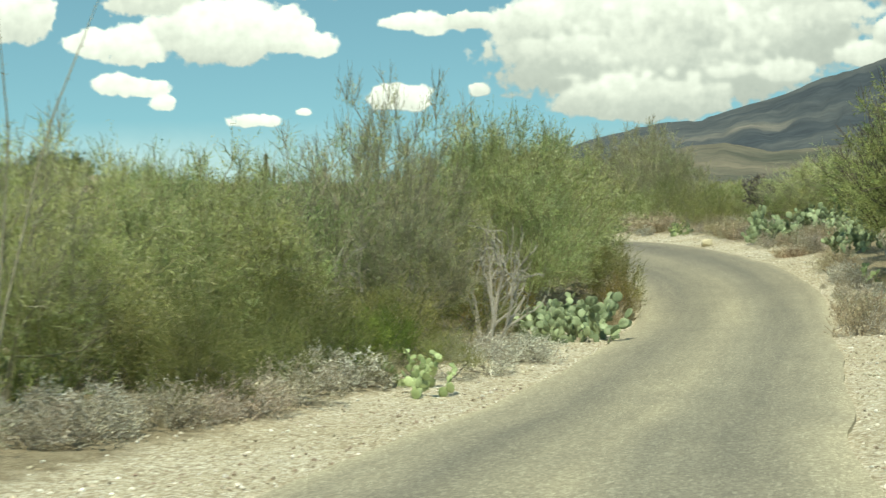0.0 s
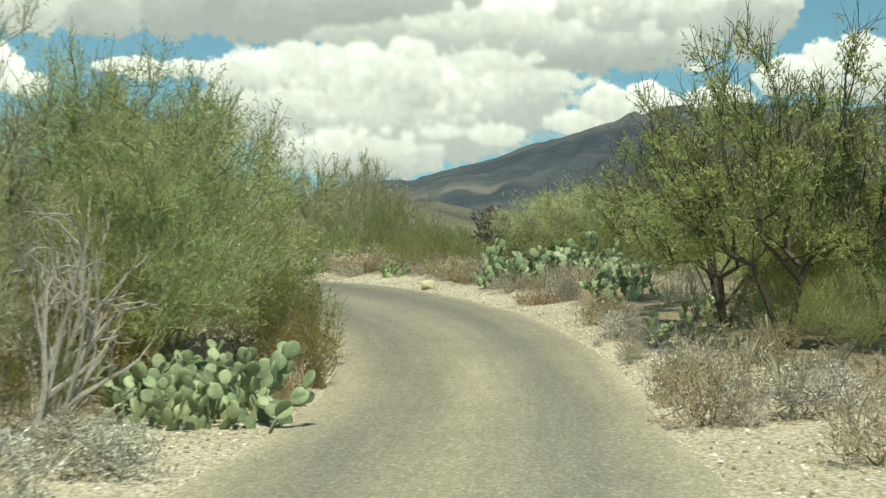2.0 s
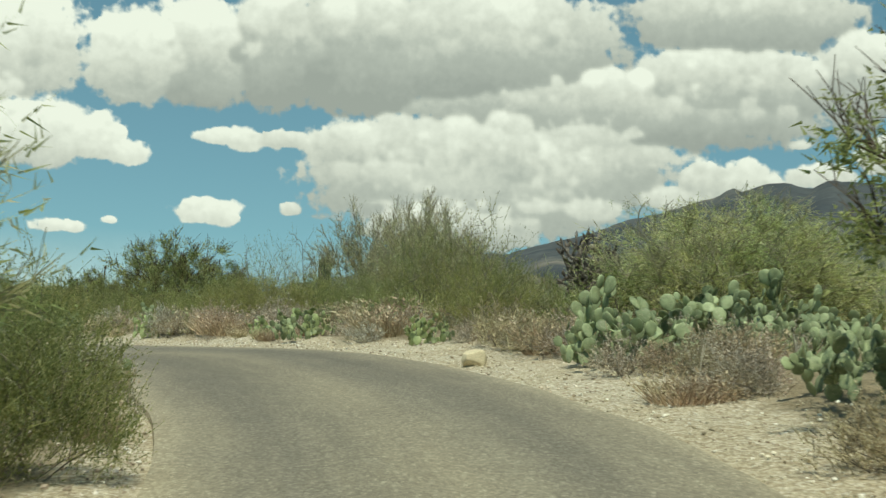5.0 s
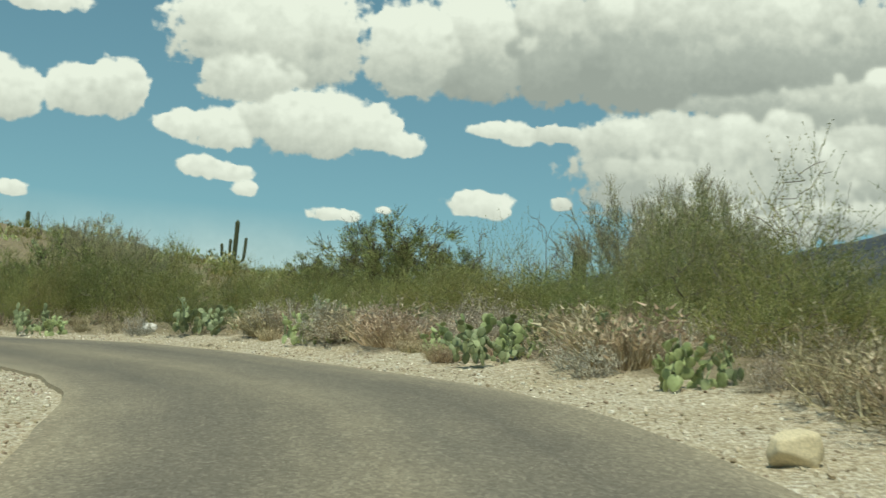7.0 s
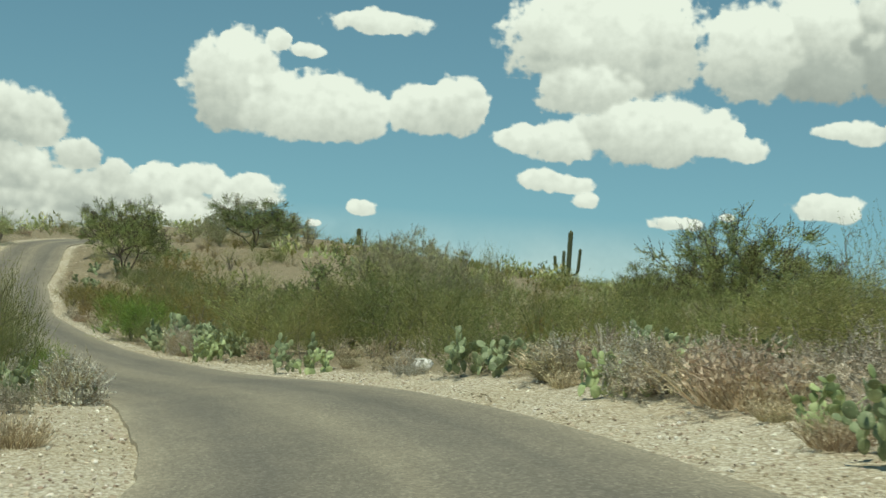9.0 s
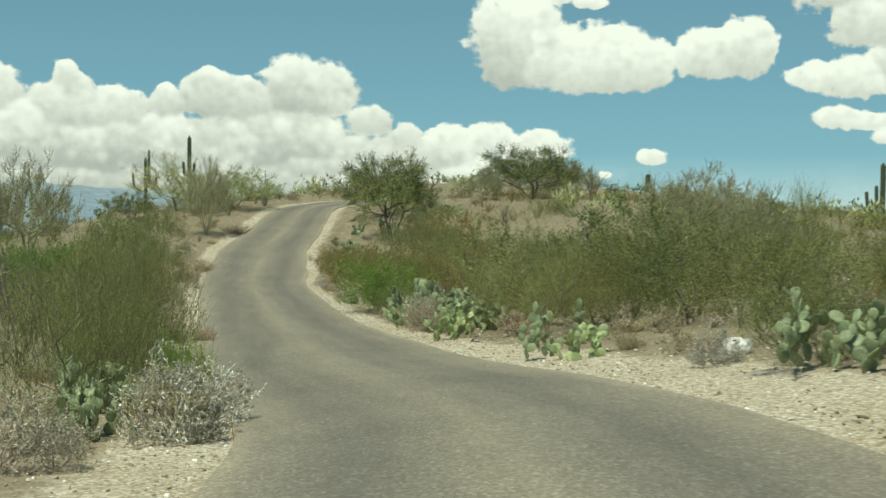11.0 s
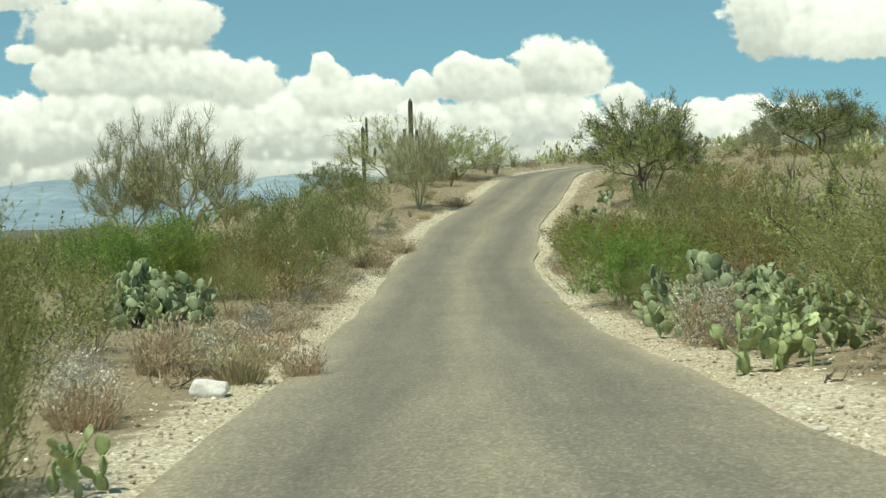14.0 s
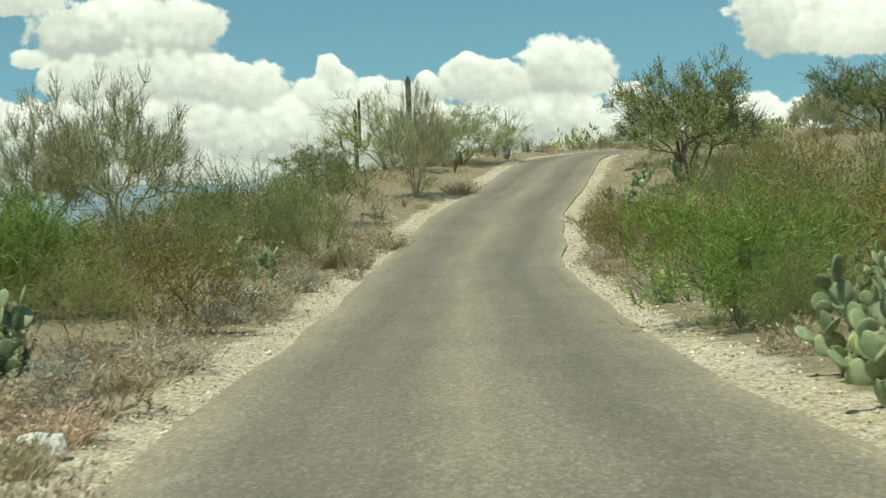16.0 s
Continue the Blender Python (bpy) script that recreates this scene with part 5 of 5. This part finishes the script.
plant("dry", 10.46, 53.37, 0.65, 0.94)
plant("grass", 9.96, 54.91, 0.73, 1.01)
plant("fresh", -32.35, 100.76, 1.86, 3.36)
plant("fresh", -34.53, 101.27, 1.61, 2.27)
plant("pear_pad", -19.42, 91.06, 0.14, 0.19)
plant("pear_far", -28.09, 94.92, 0.75, 1.32)
plant("pear_far", -38.44, 111.73, 1.54, 1.32)
plant("white", -19.40, 90.55, 0.29, 0.44)
plant("grass", -23.75, 94.22, 0.49, 1.24)
plant("pear_big", -16.24, 97.71, 1.60, 1.82)
plant("pear", -13.40, 94.06, 1.01, 1.18)
plant("white", -15.67, 96.03, 0.80, 0.91)
plant("creosote", -20.69, 103.08, 0.93, 1.11)
plant("pear", -14.11, 95.46, 1.59, 1.95)
plant("white", 0.90, 75.64, 0.62, 0.95)
plant("dry", 3.69, 70.92, 0.61, 1.14)
plant("dry", 3.02, 71.67, 0.71, 0.87)
plant("pear_small", 5.43, 66.35, 0.41, 0.53)
plant("dry", 7.05, 65.42, 0.65, 0.71)
plant("fresh", -21.35, 103.51, 1.79, 2.75)
plant("mesquite", -3.78, 110.87, 2.36, 2.00)
plant("mesquite", 2.28, 107.60, 2.84, 3.08)
plant("snag_tree", 5.96, 101.76, 4.54, 2.18)
plant("snag_tree", 4.09, 103.70, 4.04, 1.71)
plant("ocotillo", -15.40, 131.83, 2.68, 1.53)
plant("bare", -17.98, 123.75, 3.63, 4.74)
plant("bare", -13.31, 116.84, 2.78, 2.76)
plant("white", -7.41, 75.13, 0.75, 1.02)
plant("ocotillo_thin", -3.30, 15.10, 4.98, 2.34)
plant("pear", 3.11, 29.43, 0.87, 1.68)
plant("rust", 4.39, 32.82, 0.80, 0.76)
plant("creosote", 4.24, 41.50, 1.41, 1.60)
plant("palo", 2.30, 34.20, 3.90, 2.50)
plant("palo", 2.32, 30.87, 3.10, 2.11)
plant("palo", 2.70, 36.60, 3.50, 1.80)
plant("palo", 13.19, 55.76, 2.24, 3.46)
plant("pear_small", -6.53, 84.13, 0.60, 0.71)
plant("pear", -17.95, 100.58, 1.20, 1.39)
plant("fresh", -33.21, 102.64, 1.59, 1.81)
plant("creosote", -27.51, 98.56, 1.26, 1.53)
plant("pear", -36.92, 110.50, 1.54, 1.33)
plant("pear_far", -24.70, 107.37, 0.51, 0.77)
plant("dry", -34.98, 112.09, 0.42, 0.73)
plant("rust", -28.72, 115.44, 1.48, 1.29)
plant("creosote", -28.06, 119.14, 1.35, 1.89)
plant("pear", -15.37, 97.10, 0.89, 1.46)
plant("mesquite", -8.72, 140.45, 2.52, 2.67)
plant("creosote", -13.64, 124.03, 3.00, 1.50)
plant("mesquite", -43.89, 163.95, 3.61, 5.51)
plant("bare", -45.63, 159.81, 2.09, 2.47)
plant("creosote", -32.74, 127.08, 2.20, 3.72)
plant("creosote", -25.79, 119.41, 2.18, 3.51)
plant("rust", -34.03, 132.06, 2.05, 3.35)
plant("dry", 0.93, 75.58, 0.69, 0.89)
plant("white", 2.72, 71.81, 0.81, 0.81)
plant("dry", 9.02, 27.28, 0.55, 1.03)
plant("dry", 8.54, 23.84, 0.56, 0.96)
plant("white", 9.53, 27.31, 0.55, 0.90)
plant("white", 1.18, 24.88, 0.40, 0.97)
plant("white", 1.81, 26.07, 0.34, 0.92)
plant("rust", 4.13, 32.91, 0.78, 0.61)
plant("rust", 1.72, 28.72, 1.52, 0.85)
plant("snag", 1.69, 25.71, 2.26, 0.78)
plant("dry", -20.44, 88.81, 0.66, 0.78)
plant("rust", -29.12, 114.06, 1.64, 1.14)
plant("pear_far", -37.04, 127.87, 1.79, 1.45)
plant("mesquite", 11.95, 34.90, 4.70, 3.00)
plant("mesquite", 13.40, 42.60, 4.40, 3.80)
plant("mesquite", 12.20, 38.60, 3.30, 2.60)
plant("snag", 12.60, 41.20, 1.30, 1.80)
plant("creosote", 13.10, 36.60, 1.50, 1.70)
plant("pear", 12.20, 45.60, 0.95, 1.50)
plant("pear", 13.00, 48.20, 1.05, 1.60)
plant("pear_big", 10.96, 51.50, 1.45, 1.80)
plant("pear", 13.49, 51.46, 0.85, 1.20)
plant("pear_small", 10.95, 38.30, 0.50, 0.70)
plant("pear_small", 12.16, 39.80, 0.60, 1.00)
plant("dry", 8.93, 30.30, 0.72, 0.95)
plant("white", 9.35, 31.10, 0.55, 0.80)
plant("dry", 10.86, 41.40, 0.58, 1.00)
plant("dry", 9.66, 35.40, 0.42, 0.50)
plant("white", 10.40, 39.30, 0.45, 0.70)
plant("dry", 11.39, 47.30, 0.62, 0.91)
plant("bare", -50.00, 133.40, 4.10, 2.70)
plant("pear_small", -12.96, 92.20, 0.78, 1.10)
plant("pear_big", -17.10, 99.20, 1.35, 1.50)
plant("pear_small", 8.66, 58.80, 0.55, 1.10)
plant("pear_small", 6.38, 64.50, 0.62, 1.04)
plant("pear_small", 7.95, 63.00, 0.50, 0.75)
plant("pear_small", 2.45, 72.00, 0.58, 0.90)
plant("grass", -20.78, 90.60, 0.85, 0.90)
plant("white", -18.20, 87.10, 0.62, 0.90)
plant("white", -20.60, 91.10, 0.62, 0.80)
plant("mesquite", 14.60, 37.40, 3.40, 3.00)
plant("creosote", 13.40, 38.40, 1.80, 2.00)
plant("creosote", 12.90, 33.40, 1.50, 1.70)
plant("creosote", 14.20, 40.40, 1.70, 2.00)
plant("creosote", 12.20, 36.20, 1.10, 1.40)
plant("mesquite", 14.40, 33.80, 3.80, 3.00)
plant("creosote", 11.70, 32.40, 1.30, 1.40)
plant("dry", 11.10, 33.50, 0.60, 0.90)
plant("grass", -19.60, 89.70, 0.75, 0.80)
plant("grass", -19.10, 90.30, 0.70, 0.70)
plant("grass", -17.60, 86.60, 0.60, 0.80)
plant("dry", -19.60, 88.20, 0.60, 0.90)
plant("snag_tree", -19.20, 85.00, 3.30, 2.20)
plant("creosote", -15.20, 83.20, 2.20, 1.70)
plant("dry", 1.90, 24.90, 0.45, 1.30)
plant("white", 2.30, 25.40, 0.42, 1.00)
plant("pear_small", 0.72, 21.10, 0.62, 0.66)
plant("grass", 4.50, 35.20, 0.75, 0.80)
plant("grass", 4.30, 33.60, 0.60, 0.70)
plant("snag", -1.04, 23.40, 1.65, 1.40)
plant("snag", -0.28, 24.00, 1.50, 1.40)
plant("snag", 1.58, 27.61, 1.95, 1.40)
plant("snag", 0.99, 26.59, 1.38, 1.40)
plant("snag", 0.29, 25.56, 1.62, 1.40)
plant("snag", -2.26, 22.17, 1.45, 1.40)
plant("pear", -10.60, 77.80, 1.10, 1.90)
plant("dry", -6.83, 74.40, 0.80, 1.05)
plant("pear_big", -26.30, 95.60, 1.30, 2.40)
plant("pear_small", 3.20, 71.30, 0.60, 0.90)
plant("pear_small", 7.00, 64.40, 0.65, 1.10)
plant("creosote", 8.90, 63.80, 2.10, 1.80)
plant("open", 9.60, 59.40, 2.50, 1.90)
plant("grass", -18.90, 91.20, 0.55, 0.60)
plant("pear", -18.60, 102.30, 1.20, 1.70)
plant("pear", -20.20, 104.90, 1.00, 1.50)
plant("rust", -26.40, 112.60, 1.10, 1.60)
plant("rust", -23.40, 109.20, 1.20, 1.60)
plant("dry", -2.45, 14.10, 0.50, 0.75)
plant("white", -2.05, 15.20, 0.52, 0.75)
plant("dry", -0.85, 17.90, 0.58, 0.80)
plant("white", -2.80, 15.60, 0.50, 0.80)
plant("pear", -4.05, 19.50, 0.95, 0.90)
plant("creosote", -1.65, 18.60, 1.05, 1.30)

# ---------------------------------------------------------------- saguaros and a bare stalk on the skyline
def stand(ob, x, y, turn=0.0, lean=0.0):
    ob.matrix_basis = pose(x, y, height(x, y), 0, lean, turn)
    return ob


stand(saguaro("tall saguaro with three side arms on the flat", 5.6, 0.25, ((0.9, 1.0, 3.8, 5), (0.8, 1.35, 2.9, 182), (1.0, 0.55, 3.5, 172)))[0], -28.8, 207.5, 0, 1)
stand(saguaro("tall slender saguaro with a cut-off top and short arms", 5.4, 0.155, ((2.5, 0.35, 3.3, 40), (2.3, 0.4, 3.4, 215)))[0], -69.0, 157.0)
stand(saguaro("saguaro with a cluster of thin upright arms", 4.6, 0.13, ((2.2, 0.25, 5.2, 60), (1.9, 0.9, 3.3, 215), (2.0, 0.75, 3.1, 30), (2.1, 0.6, 2.9, 130)))[0], -73.5, 157.5)
stand(saguaro("short thick saguaro stump among trees", 4.0, 0.42)[0], 7.6, 130.0)
stand(saguaro("small dark saguaro on the hill", 2.2, 0.26)[0], -55.0, 217.0)

post = thing("dead_stalk", "dry upright flower stalk with a dark seed head", "dead wood")
b = Build()
b.tube([Vector((0, 0, -0.1)), Vector((0.03, 0, 1.6)), Vector((0.10, 0, 3.2))], [0.09, 0.075, 0.06], 8)
part("stalk", b, m_bark, post)
b = Build()
b.lump(Matrix.Translation((0.12, 0, 3.3)) @ Matrix.Diagonal((0.14, 0.11, 0.2, 1)), 5, 8)
part("seed_head", b, m_bark, post, "dark seed head")
stand(post, -13.1, 185.2)

# ---------------------------------------------------------------- rocks on the verge
m_rock_tan = solid_material("tan_rock", (0.52, 0.43, 0.26), (0.74, 0.65, 0.45), 5, 0.9, 0.5, 0.02)
m_rock_white = solid_material("white_rock", (0.52, 0.48, 0.42), (0.82, 0.80, 0.75), 6, 0.9, 0.5, 0.02)
m_rock_grey = solid_material("grey_rock", (0.38, 0.34, 0.27), (0.66, 0.62, 0.53), 6, 0.9, 0.5, 0.02)


def rock(x, y, long, wide, high, mat, seed, label, turn=0.0, sink=0.03):
    ob = boulder(label, long, wide, high, mat, seed)
    ob.matrix_basis = pose(x, y, height(x, y) - sink, 0, 0, turn)
    return ob


rock(8.95, 53.3, 0.36, 0.30, 0.31, m_rock_tan, 2.0, "rounded tan boulder on the gravel verge", 8)
rock(-18.44, 89.13, 0.44, 0.28, 0.25, m_rock_white, 5.0, "white angular rock beside dry grass", 30)
rock(-21.45, 93.25, 0.35, 0.28, 0.24, m_rock_white, 9.0, "pale broken rock at the road edge", 50)
rock(-3.0, 81.0, 0.40, 0.30, 0.26, m_rock_white, 11.0, "whitish rock under the shrubs", 10)
rock(9.59, 33.07, 0.24, 0.20, 0.16, m_rock_tan, 15.0, "small tan rock beside the verge", 70)
rock(-10.4, 87.6, 0.25, 0.12, 0.08, m_rock_grey, 17.0, "flat grey stone on the gravel", 70)
rock(10.2, 56.2, 0.18, 0.12, 0.08, m_rock_tan, 21.0, "flat yellowish stone at a dry bush", 20)

rock(9.93, 34.06, 0.30, 0.24, 0.20, m_rock_tan, 25.0, "tan rock among dry weeds", 30)

# ---------------------------------------------------------------- the rest of the brush
TAKEN = [(o.location.x, o.location.y) for o in scene.objects if o.parent is None and (o.type == "EMPTY" or o.name.startswith("rock"))]


def fill(count, x0, x1, y0, y1, kinds, clear=2.6, gap=1.1, most=60.0, seed=1):
    """Scatters plants of the kinds (name, share, height, width) over a stretch of land, clear of the road."""
    r = random.Random(seed)
    xs = np.array([r.uniform(x0, x1) for _ in range(count)])
    ys = np.array([r.uniform(y0, y1) for _ in range(count)])
    outs = ground(xs, ys)[1]
    shares = [k[1] for k in kinds]
    for x, y, out in zip(xs, ys, outs):
        kind, _, tall, wide = r.choices(kinds, shares)[0]
        room = clear + wide * 0.45
        if out < room or out > most or any((x - a) ** 2 + (y - c) ** 2 < gap ** 2 for a, c in TAKEN):
            continue
        TAKEN.append((x, y))
        s = r.uniform(0.75, 1.2)
        plant(kind, x, y, tall * s, wide * s)


LOW = [("dry_b", 5, 0.6, 1.0), ("white", 2, 0.5, 0.85), ("grass", 5, 0.42, 0.7), ("creosote_b", 2, 1.1, 1.5), ("rust_b", 1, 0.9, 1.2)]
MIX = [("creosote_b", 9, 1.5, 1.8), ("dry_b", 3, 0.7, 1.0), ("fresh", 1, 1.2, 1.5), ("rust_b", 2, 1.1, 1.4), ("mesquite_b", 1, 2.4, 2.8), ("palo_b", 1, 2.4, 2.8), ("grass", 2, 0.5, 0.7)]
THICK = [("palo_b", 4, 2.8, 3.2), ("creosote_b", 7, 1.7, 1.9), ("mesquite_b", 1, 2.6, 3.0), ("snag", 1, 0.9, 1.5)]
HILL = [("creosote_b", 5, 0.9, 1.3), ("rust_b", 3, 0.8, 1.2), ("dry_b", 5, 0.6, 1.1), ("pear_far", 2, 0.8, 1.3), ("grass", 5, 0.5, 0.8), ("palo_b", 1, 1.7, 2.1), ("ocotillo", 1, 2.2, 1.5)]
fill(110, -20, 0, 14, 52, THICK, 3.2, 1.5, 30, 2)
fill(60, -12, 5, 34, 66, MIX, 1.8, 1.3, 18, 3)
fill(90, 6, 30, 22, 62, MIX, 3.0, 1.7, 20, 4)
fill(120, -8, 30, 54, 105, MIX, 2.6, 1.6, 24, 5)
fill(110, -30, 4, 84, 128, MIX, 2.2, 1.5, 24, 6)
fill(90, -46, -8, 74, 122, MIX, 2.6, 1.5, 22, 7)
fill(170, -84, -20, 120, 205, HILL, 1.2, 1.6, 50, 8)
fill(70, -80, -40, 92, 160, HILL, 1.0, 1.5, 30, 9)
# low growth along both verges
fill(420, -50, -16, 88, 138, [("grass", 6, 0.34, 0.6), ("dry_b", 2, 0.4, 0.7)], 0.18, 0.5, 2.4, 21)
fill(160, -20, 6, 55, 88, [("grass", 4, 0.34, 0.6), ("dry_b", 3, 0.45, 0.8), ("white", 1, 0.45, 0.7)], 0.9, 0.6, 3.4, 22)
fill(520, -50, 14, 16, 132, LOW, 0.85, 0.6, 3.4, 11)


def thicket(name, label, mat, count, x0, x1, y0, y1, near, most, tall, wide, seed, leaves=420, size=0.055, gap=0.9, narrow=False):
    """The brush behind the first rows, which grows into one another: ragged leafy clumps on bare stems."""
    r = random.Random(seed)
    xs = np.array([r.uniform(x0, x1) for _ in range(count)])
    ys = np.array([r.uniform(y0, y1) for _ in range(count)])
    zs, outs = ground(xs, ys)
    b = Build()
    for x, y, z, out in zip(xs, ys, zs, outs):
        if out < near or out > most:
            continue
        h, w = tall * r.uniform(0.45, 1.4), wide * r.uniform(0.6, 1.2)
        for _ in range(9):
            a, q = r.uniform(0, 6.28), r.uniform(0.1, 0.8)
            end = Vector((x + math.cos(a) * q * w * 0.5, y + math.sin(a) * q * w * 0.5, z + h * 0.8))
            b.tube([Vector((x, y, z - 0.05)), Vector((x, y, z)).lerp(end, 0.5) + Vector((0, 0, 0.06)), end], [0.014, 0.010, 0.005], 3, False)
        ph = r.uniform(0, 90)
        for _ in range(int(leaves * h * w / (tall * wide) / 10)):
            a, q, u = r.uniform(0, 6.28), math.sqrt(r.random()), r.random()
            lobe = 1 + 0.5 * noise.noise((math.cos(a) * 1.8 + ph, math.sin(a) * 1.8, u * 3))
            p = Vector((x + math.cos(a) * q * w * 0.5 * lobe, y + math.sin(a) * q * w * 0.5 * lobe, z + h * lobe * (0.05 + 0.72 * u ** 0.8) * math.sqrt(1.02 - 0.7 * q * q)))
            way = Vector((math.cos(a) * q * 0.6, math.sin(a) * q * 0.6, 0.9)).normalized()
            if narrow:
                b.spray(p, way, 0.24 * h, 1, 10, size * 1.7, size * 0.40, 0.55)
            else:
                b.spray(p, way, 0.24 * h, 1, 10, size * 1.15, size * 0.62, 0.55)
    return tagged(new(name, b.mesh(name, mat)), label, "scrub", kind="stuff")


thicket("olive_brush", "olive creosote thicket behind the roadside plants", m_olive, 210, -10, 34, 52, 125, 5.5, 34, 1.3, 1.8, 51, 1125, 0.0352)
thicket("thorn_brush", "grey-green mesquite brush behind the roadside plants", m_mesquite, 70, -10, 34, 52, 125, 6.0, 34, 1.7, 2.0, 63, 1125, 0.0352)
thicket("thorn_brush", "yellow-green palo verde brush behind the roadside plants", m_verde, 60, -14, 34, 56, 135, 6.5, 34, 1.9, 2.0, 64, 1250, 0.0400, 0.9, True)
thicket("olive_brush", "olive creosote thicket on the slope above the bend", m_olive, 330, -46, -2, 86, 150, 3.0, 24, 1.15, 1.8, 52, 1000, 0.0352)
thicket("olive_brush", "olive creosote thicket below the road", m_olive, 190, -62, -8, 76, 130, 6.5, 28, 1.15, 1.8, 53, 1250, 0.0320)
thicket("thorn_brush", "grey-green tangle under the palo verde trees", m_mesquite, 150, -26, 1, 12, 54, 4.0, 24, 1.7, 2.0, 54, 1625, 0.0352)
thicket("thorn_brush", "yellow-green palo verde brush off the road", m_verde, 110, 6, 36, 18, 75, 6, 26, 1.7, 2.2, 55, 1875, 0.0400, 0.9, True)
thicket("thorn_brush", "yellow-green palo verde brush under the trees", m_verde, 100, -28, 0, 12, 54, 5.5, 28, 1.7, 2.2, 56, 2125, 0.0400, 0.9, True)
thicket("straw_brush", "dry tan weeds and dead bushes between the shrubs", m_grey, 380, -10, 24, 40, 110, 2.3, 12, 0.55, 0.95, 57, 650, 0.0272)
thicket("straw_brush", "dry tan weeds on the slope", m_straw, 560, -75, -2, 84, 190, 1.6, 30, 0.5, 1.0, 58, 525, 0.0272)
thicket("straw_brush", "dry tan weeds under the trees and along the verge", m_grey, 330, -14, 14, 12, 66, 1.6, 8, 0.5, 0.9, 59, 650, 0.0272)
thicket("olive_brush", "low olive bushes at the foot of the trees", m_olive, 110, -14, 2, 10, 50, 2.6, 8, 1.1, 1.5, 62, 1250, 0.0288)
thicket("rusty_brush", "rust-brown bushes on the hillside", m_rust, 400, -80, -8, 90, 215, 1.8, 60, 0.8, 1.3, 60, 600, 0.0336)
thicket("hill_brush", "grey-green bushes on the hillside", m_mesquite, 220, -95, -10, 120, 230, 3.0, 60, 1.1, 1.6, 61, 750, 0.0400)


def far_scrub(name, label, mat, count, reach, seed):
    """Brush too far off to tell apart: many small ragged clumps."""
    r = random.Random(seed)
    b = Build()
    spots = []
    while len(spots) < count:
        d, a = r.uniform(reach[0], reach[1]), radians(r.uniform(-48, 62))
        spots.append((-math.sin(a) * d, 45 + math.cos(a) * d))
    zs, outs = ground(np.array([s[0] for s in spots]), np.array([s[1] for s in spots]))
    for (x, y), z, out in zip(spots, zs, outs):
        if out < 14:
            continue
        h, w = r.uniform(0.7, 2.2), r.uniform(1.2, 2.8)
        for _ in range(46):
            a, q = r.uniform(0, 6.28), math.sqrt(r.random())
            p = Vector((x + math.cos(a) * q * w * 0.5, y + math.sin(a) * q * w * 0.5, z + h * r.random() * (1 - 0.55 * q * q)))
            d = Vector((r.gauss(0, 0.5), r.gauss(0, 0.5), 1)).normalized()
            b.needle(p, d, r.uniform(0.3, 0.6), 0.2)
    return tagged(new(name, b.mesh(name, mat)), label, "scrub", kind="stuff")


far_scrub("far_brush", "far olive desert brush on the plain", m_olive, 1700, (110, 420), 31)
far_scrub("far_thorn_brush", "far yellow-green thorn brush on the plain", m_verde, 900, (100, 420), 32)


# ---------------------------------------------------------------- loose stones of the verges
def stones(name, label, mats, count, lo, hi, size, seed):
    r = random.Random(seed)
    b = Build()
    xs, ys, zs = [], [], []
    for _ in range(count):
        k = r.randrange(20, len(LINE) - 40)
        right = r.random() < 0.5
        off = lo + (hi - lo) * r.random() ** 1.4
        side = RIGHT[k] + off if right else LEFT[k] - off
        p = LINE[k, :2] + NORMAL[k] * side + TANGENT[k] * r.uniform(-0.5, 0.5)
        xs.append(p[0]), ys.append(p[1])
    zs, outs = ground(np.array(xs), np.array(ys))
    for x, y, z, out in zip(xs, ys, zs, outs):
        if out < 0.06:
            continue
        s = size * r.uniform(0.4, 1.0) ** 2 + 0.006
        m = pose(x, y, z + s * 0.25, r.uniform(-25, 25), r.uniform(-25, 25), r.uniform(0, 360)) @ Matrix.Diagonal((s, s * r.uniform(0.55, 0.95), s * r.uniform(0.35, 0.65), 1))
        n = len(b.v)
        b.lump(m, 3, 5)
        for i in range(n, len(b.v)):
            b.v[i] = b.v[i] + Vector((r.uniform(-1, 1), r.uniform(-1, 1), r.uniform(-1, 1))) * s * 0.14
    return tagged(new(name, b.mesh(name, mats)), label, "gravel", kind="stuff")


m_stone = leaf_material("verge_stone", (0.30, 0.24, 0.16), (0.56, 0.49, 0.36), (0.84, 0.80, 0.70), 0.9, 0.0)
m_chip = leaf_material("dark_chip", (0.16, 0.12, 0.08), (0.32, 0.26, 0.18), (0.46, 0.39, 0.28), 0.9, 0.0)
stones("verge_gravel", "loose pale gravel along the road", m_stone, 20000, 0.0, 2.4, 0.028, 41)
stones("verge_chips", "dark stone chips and woody litter along the road", m_chip, 5000, 0.1, 3.0, 0.018, 42)
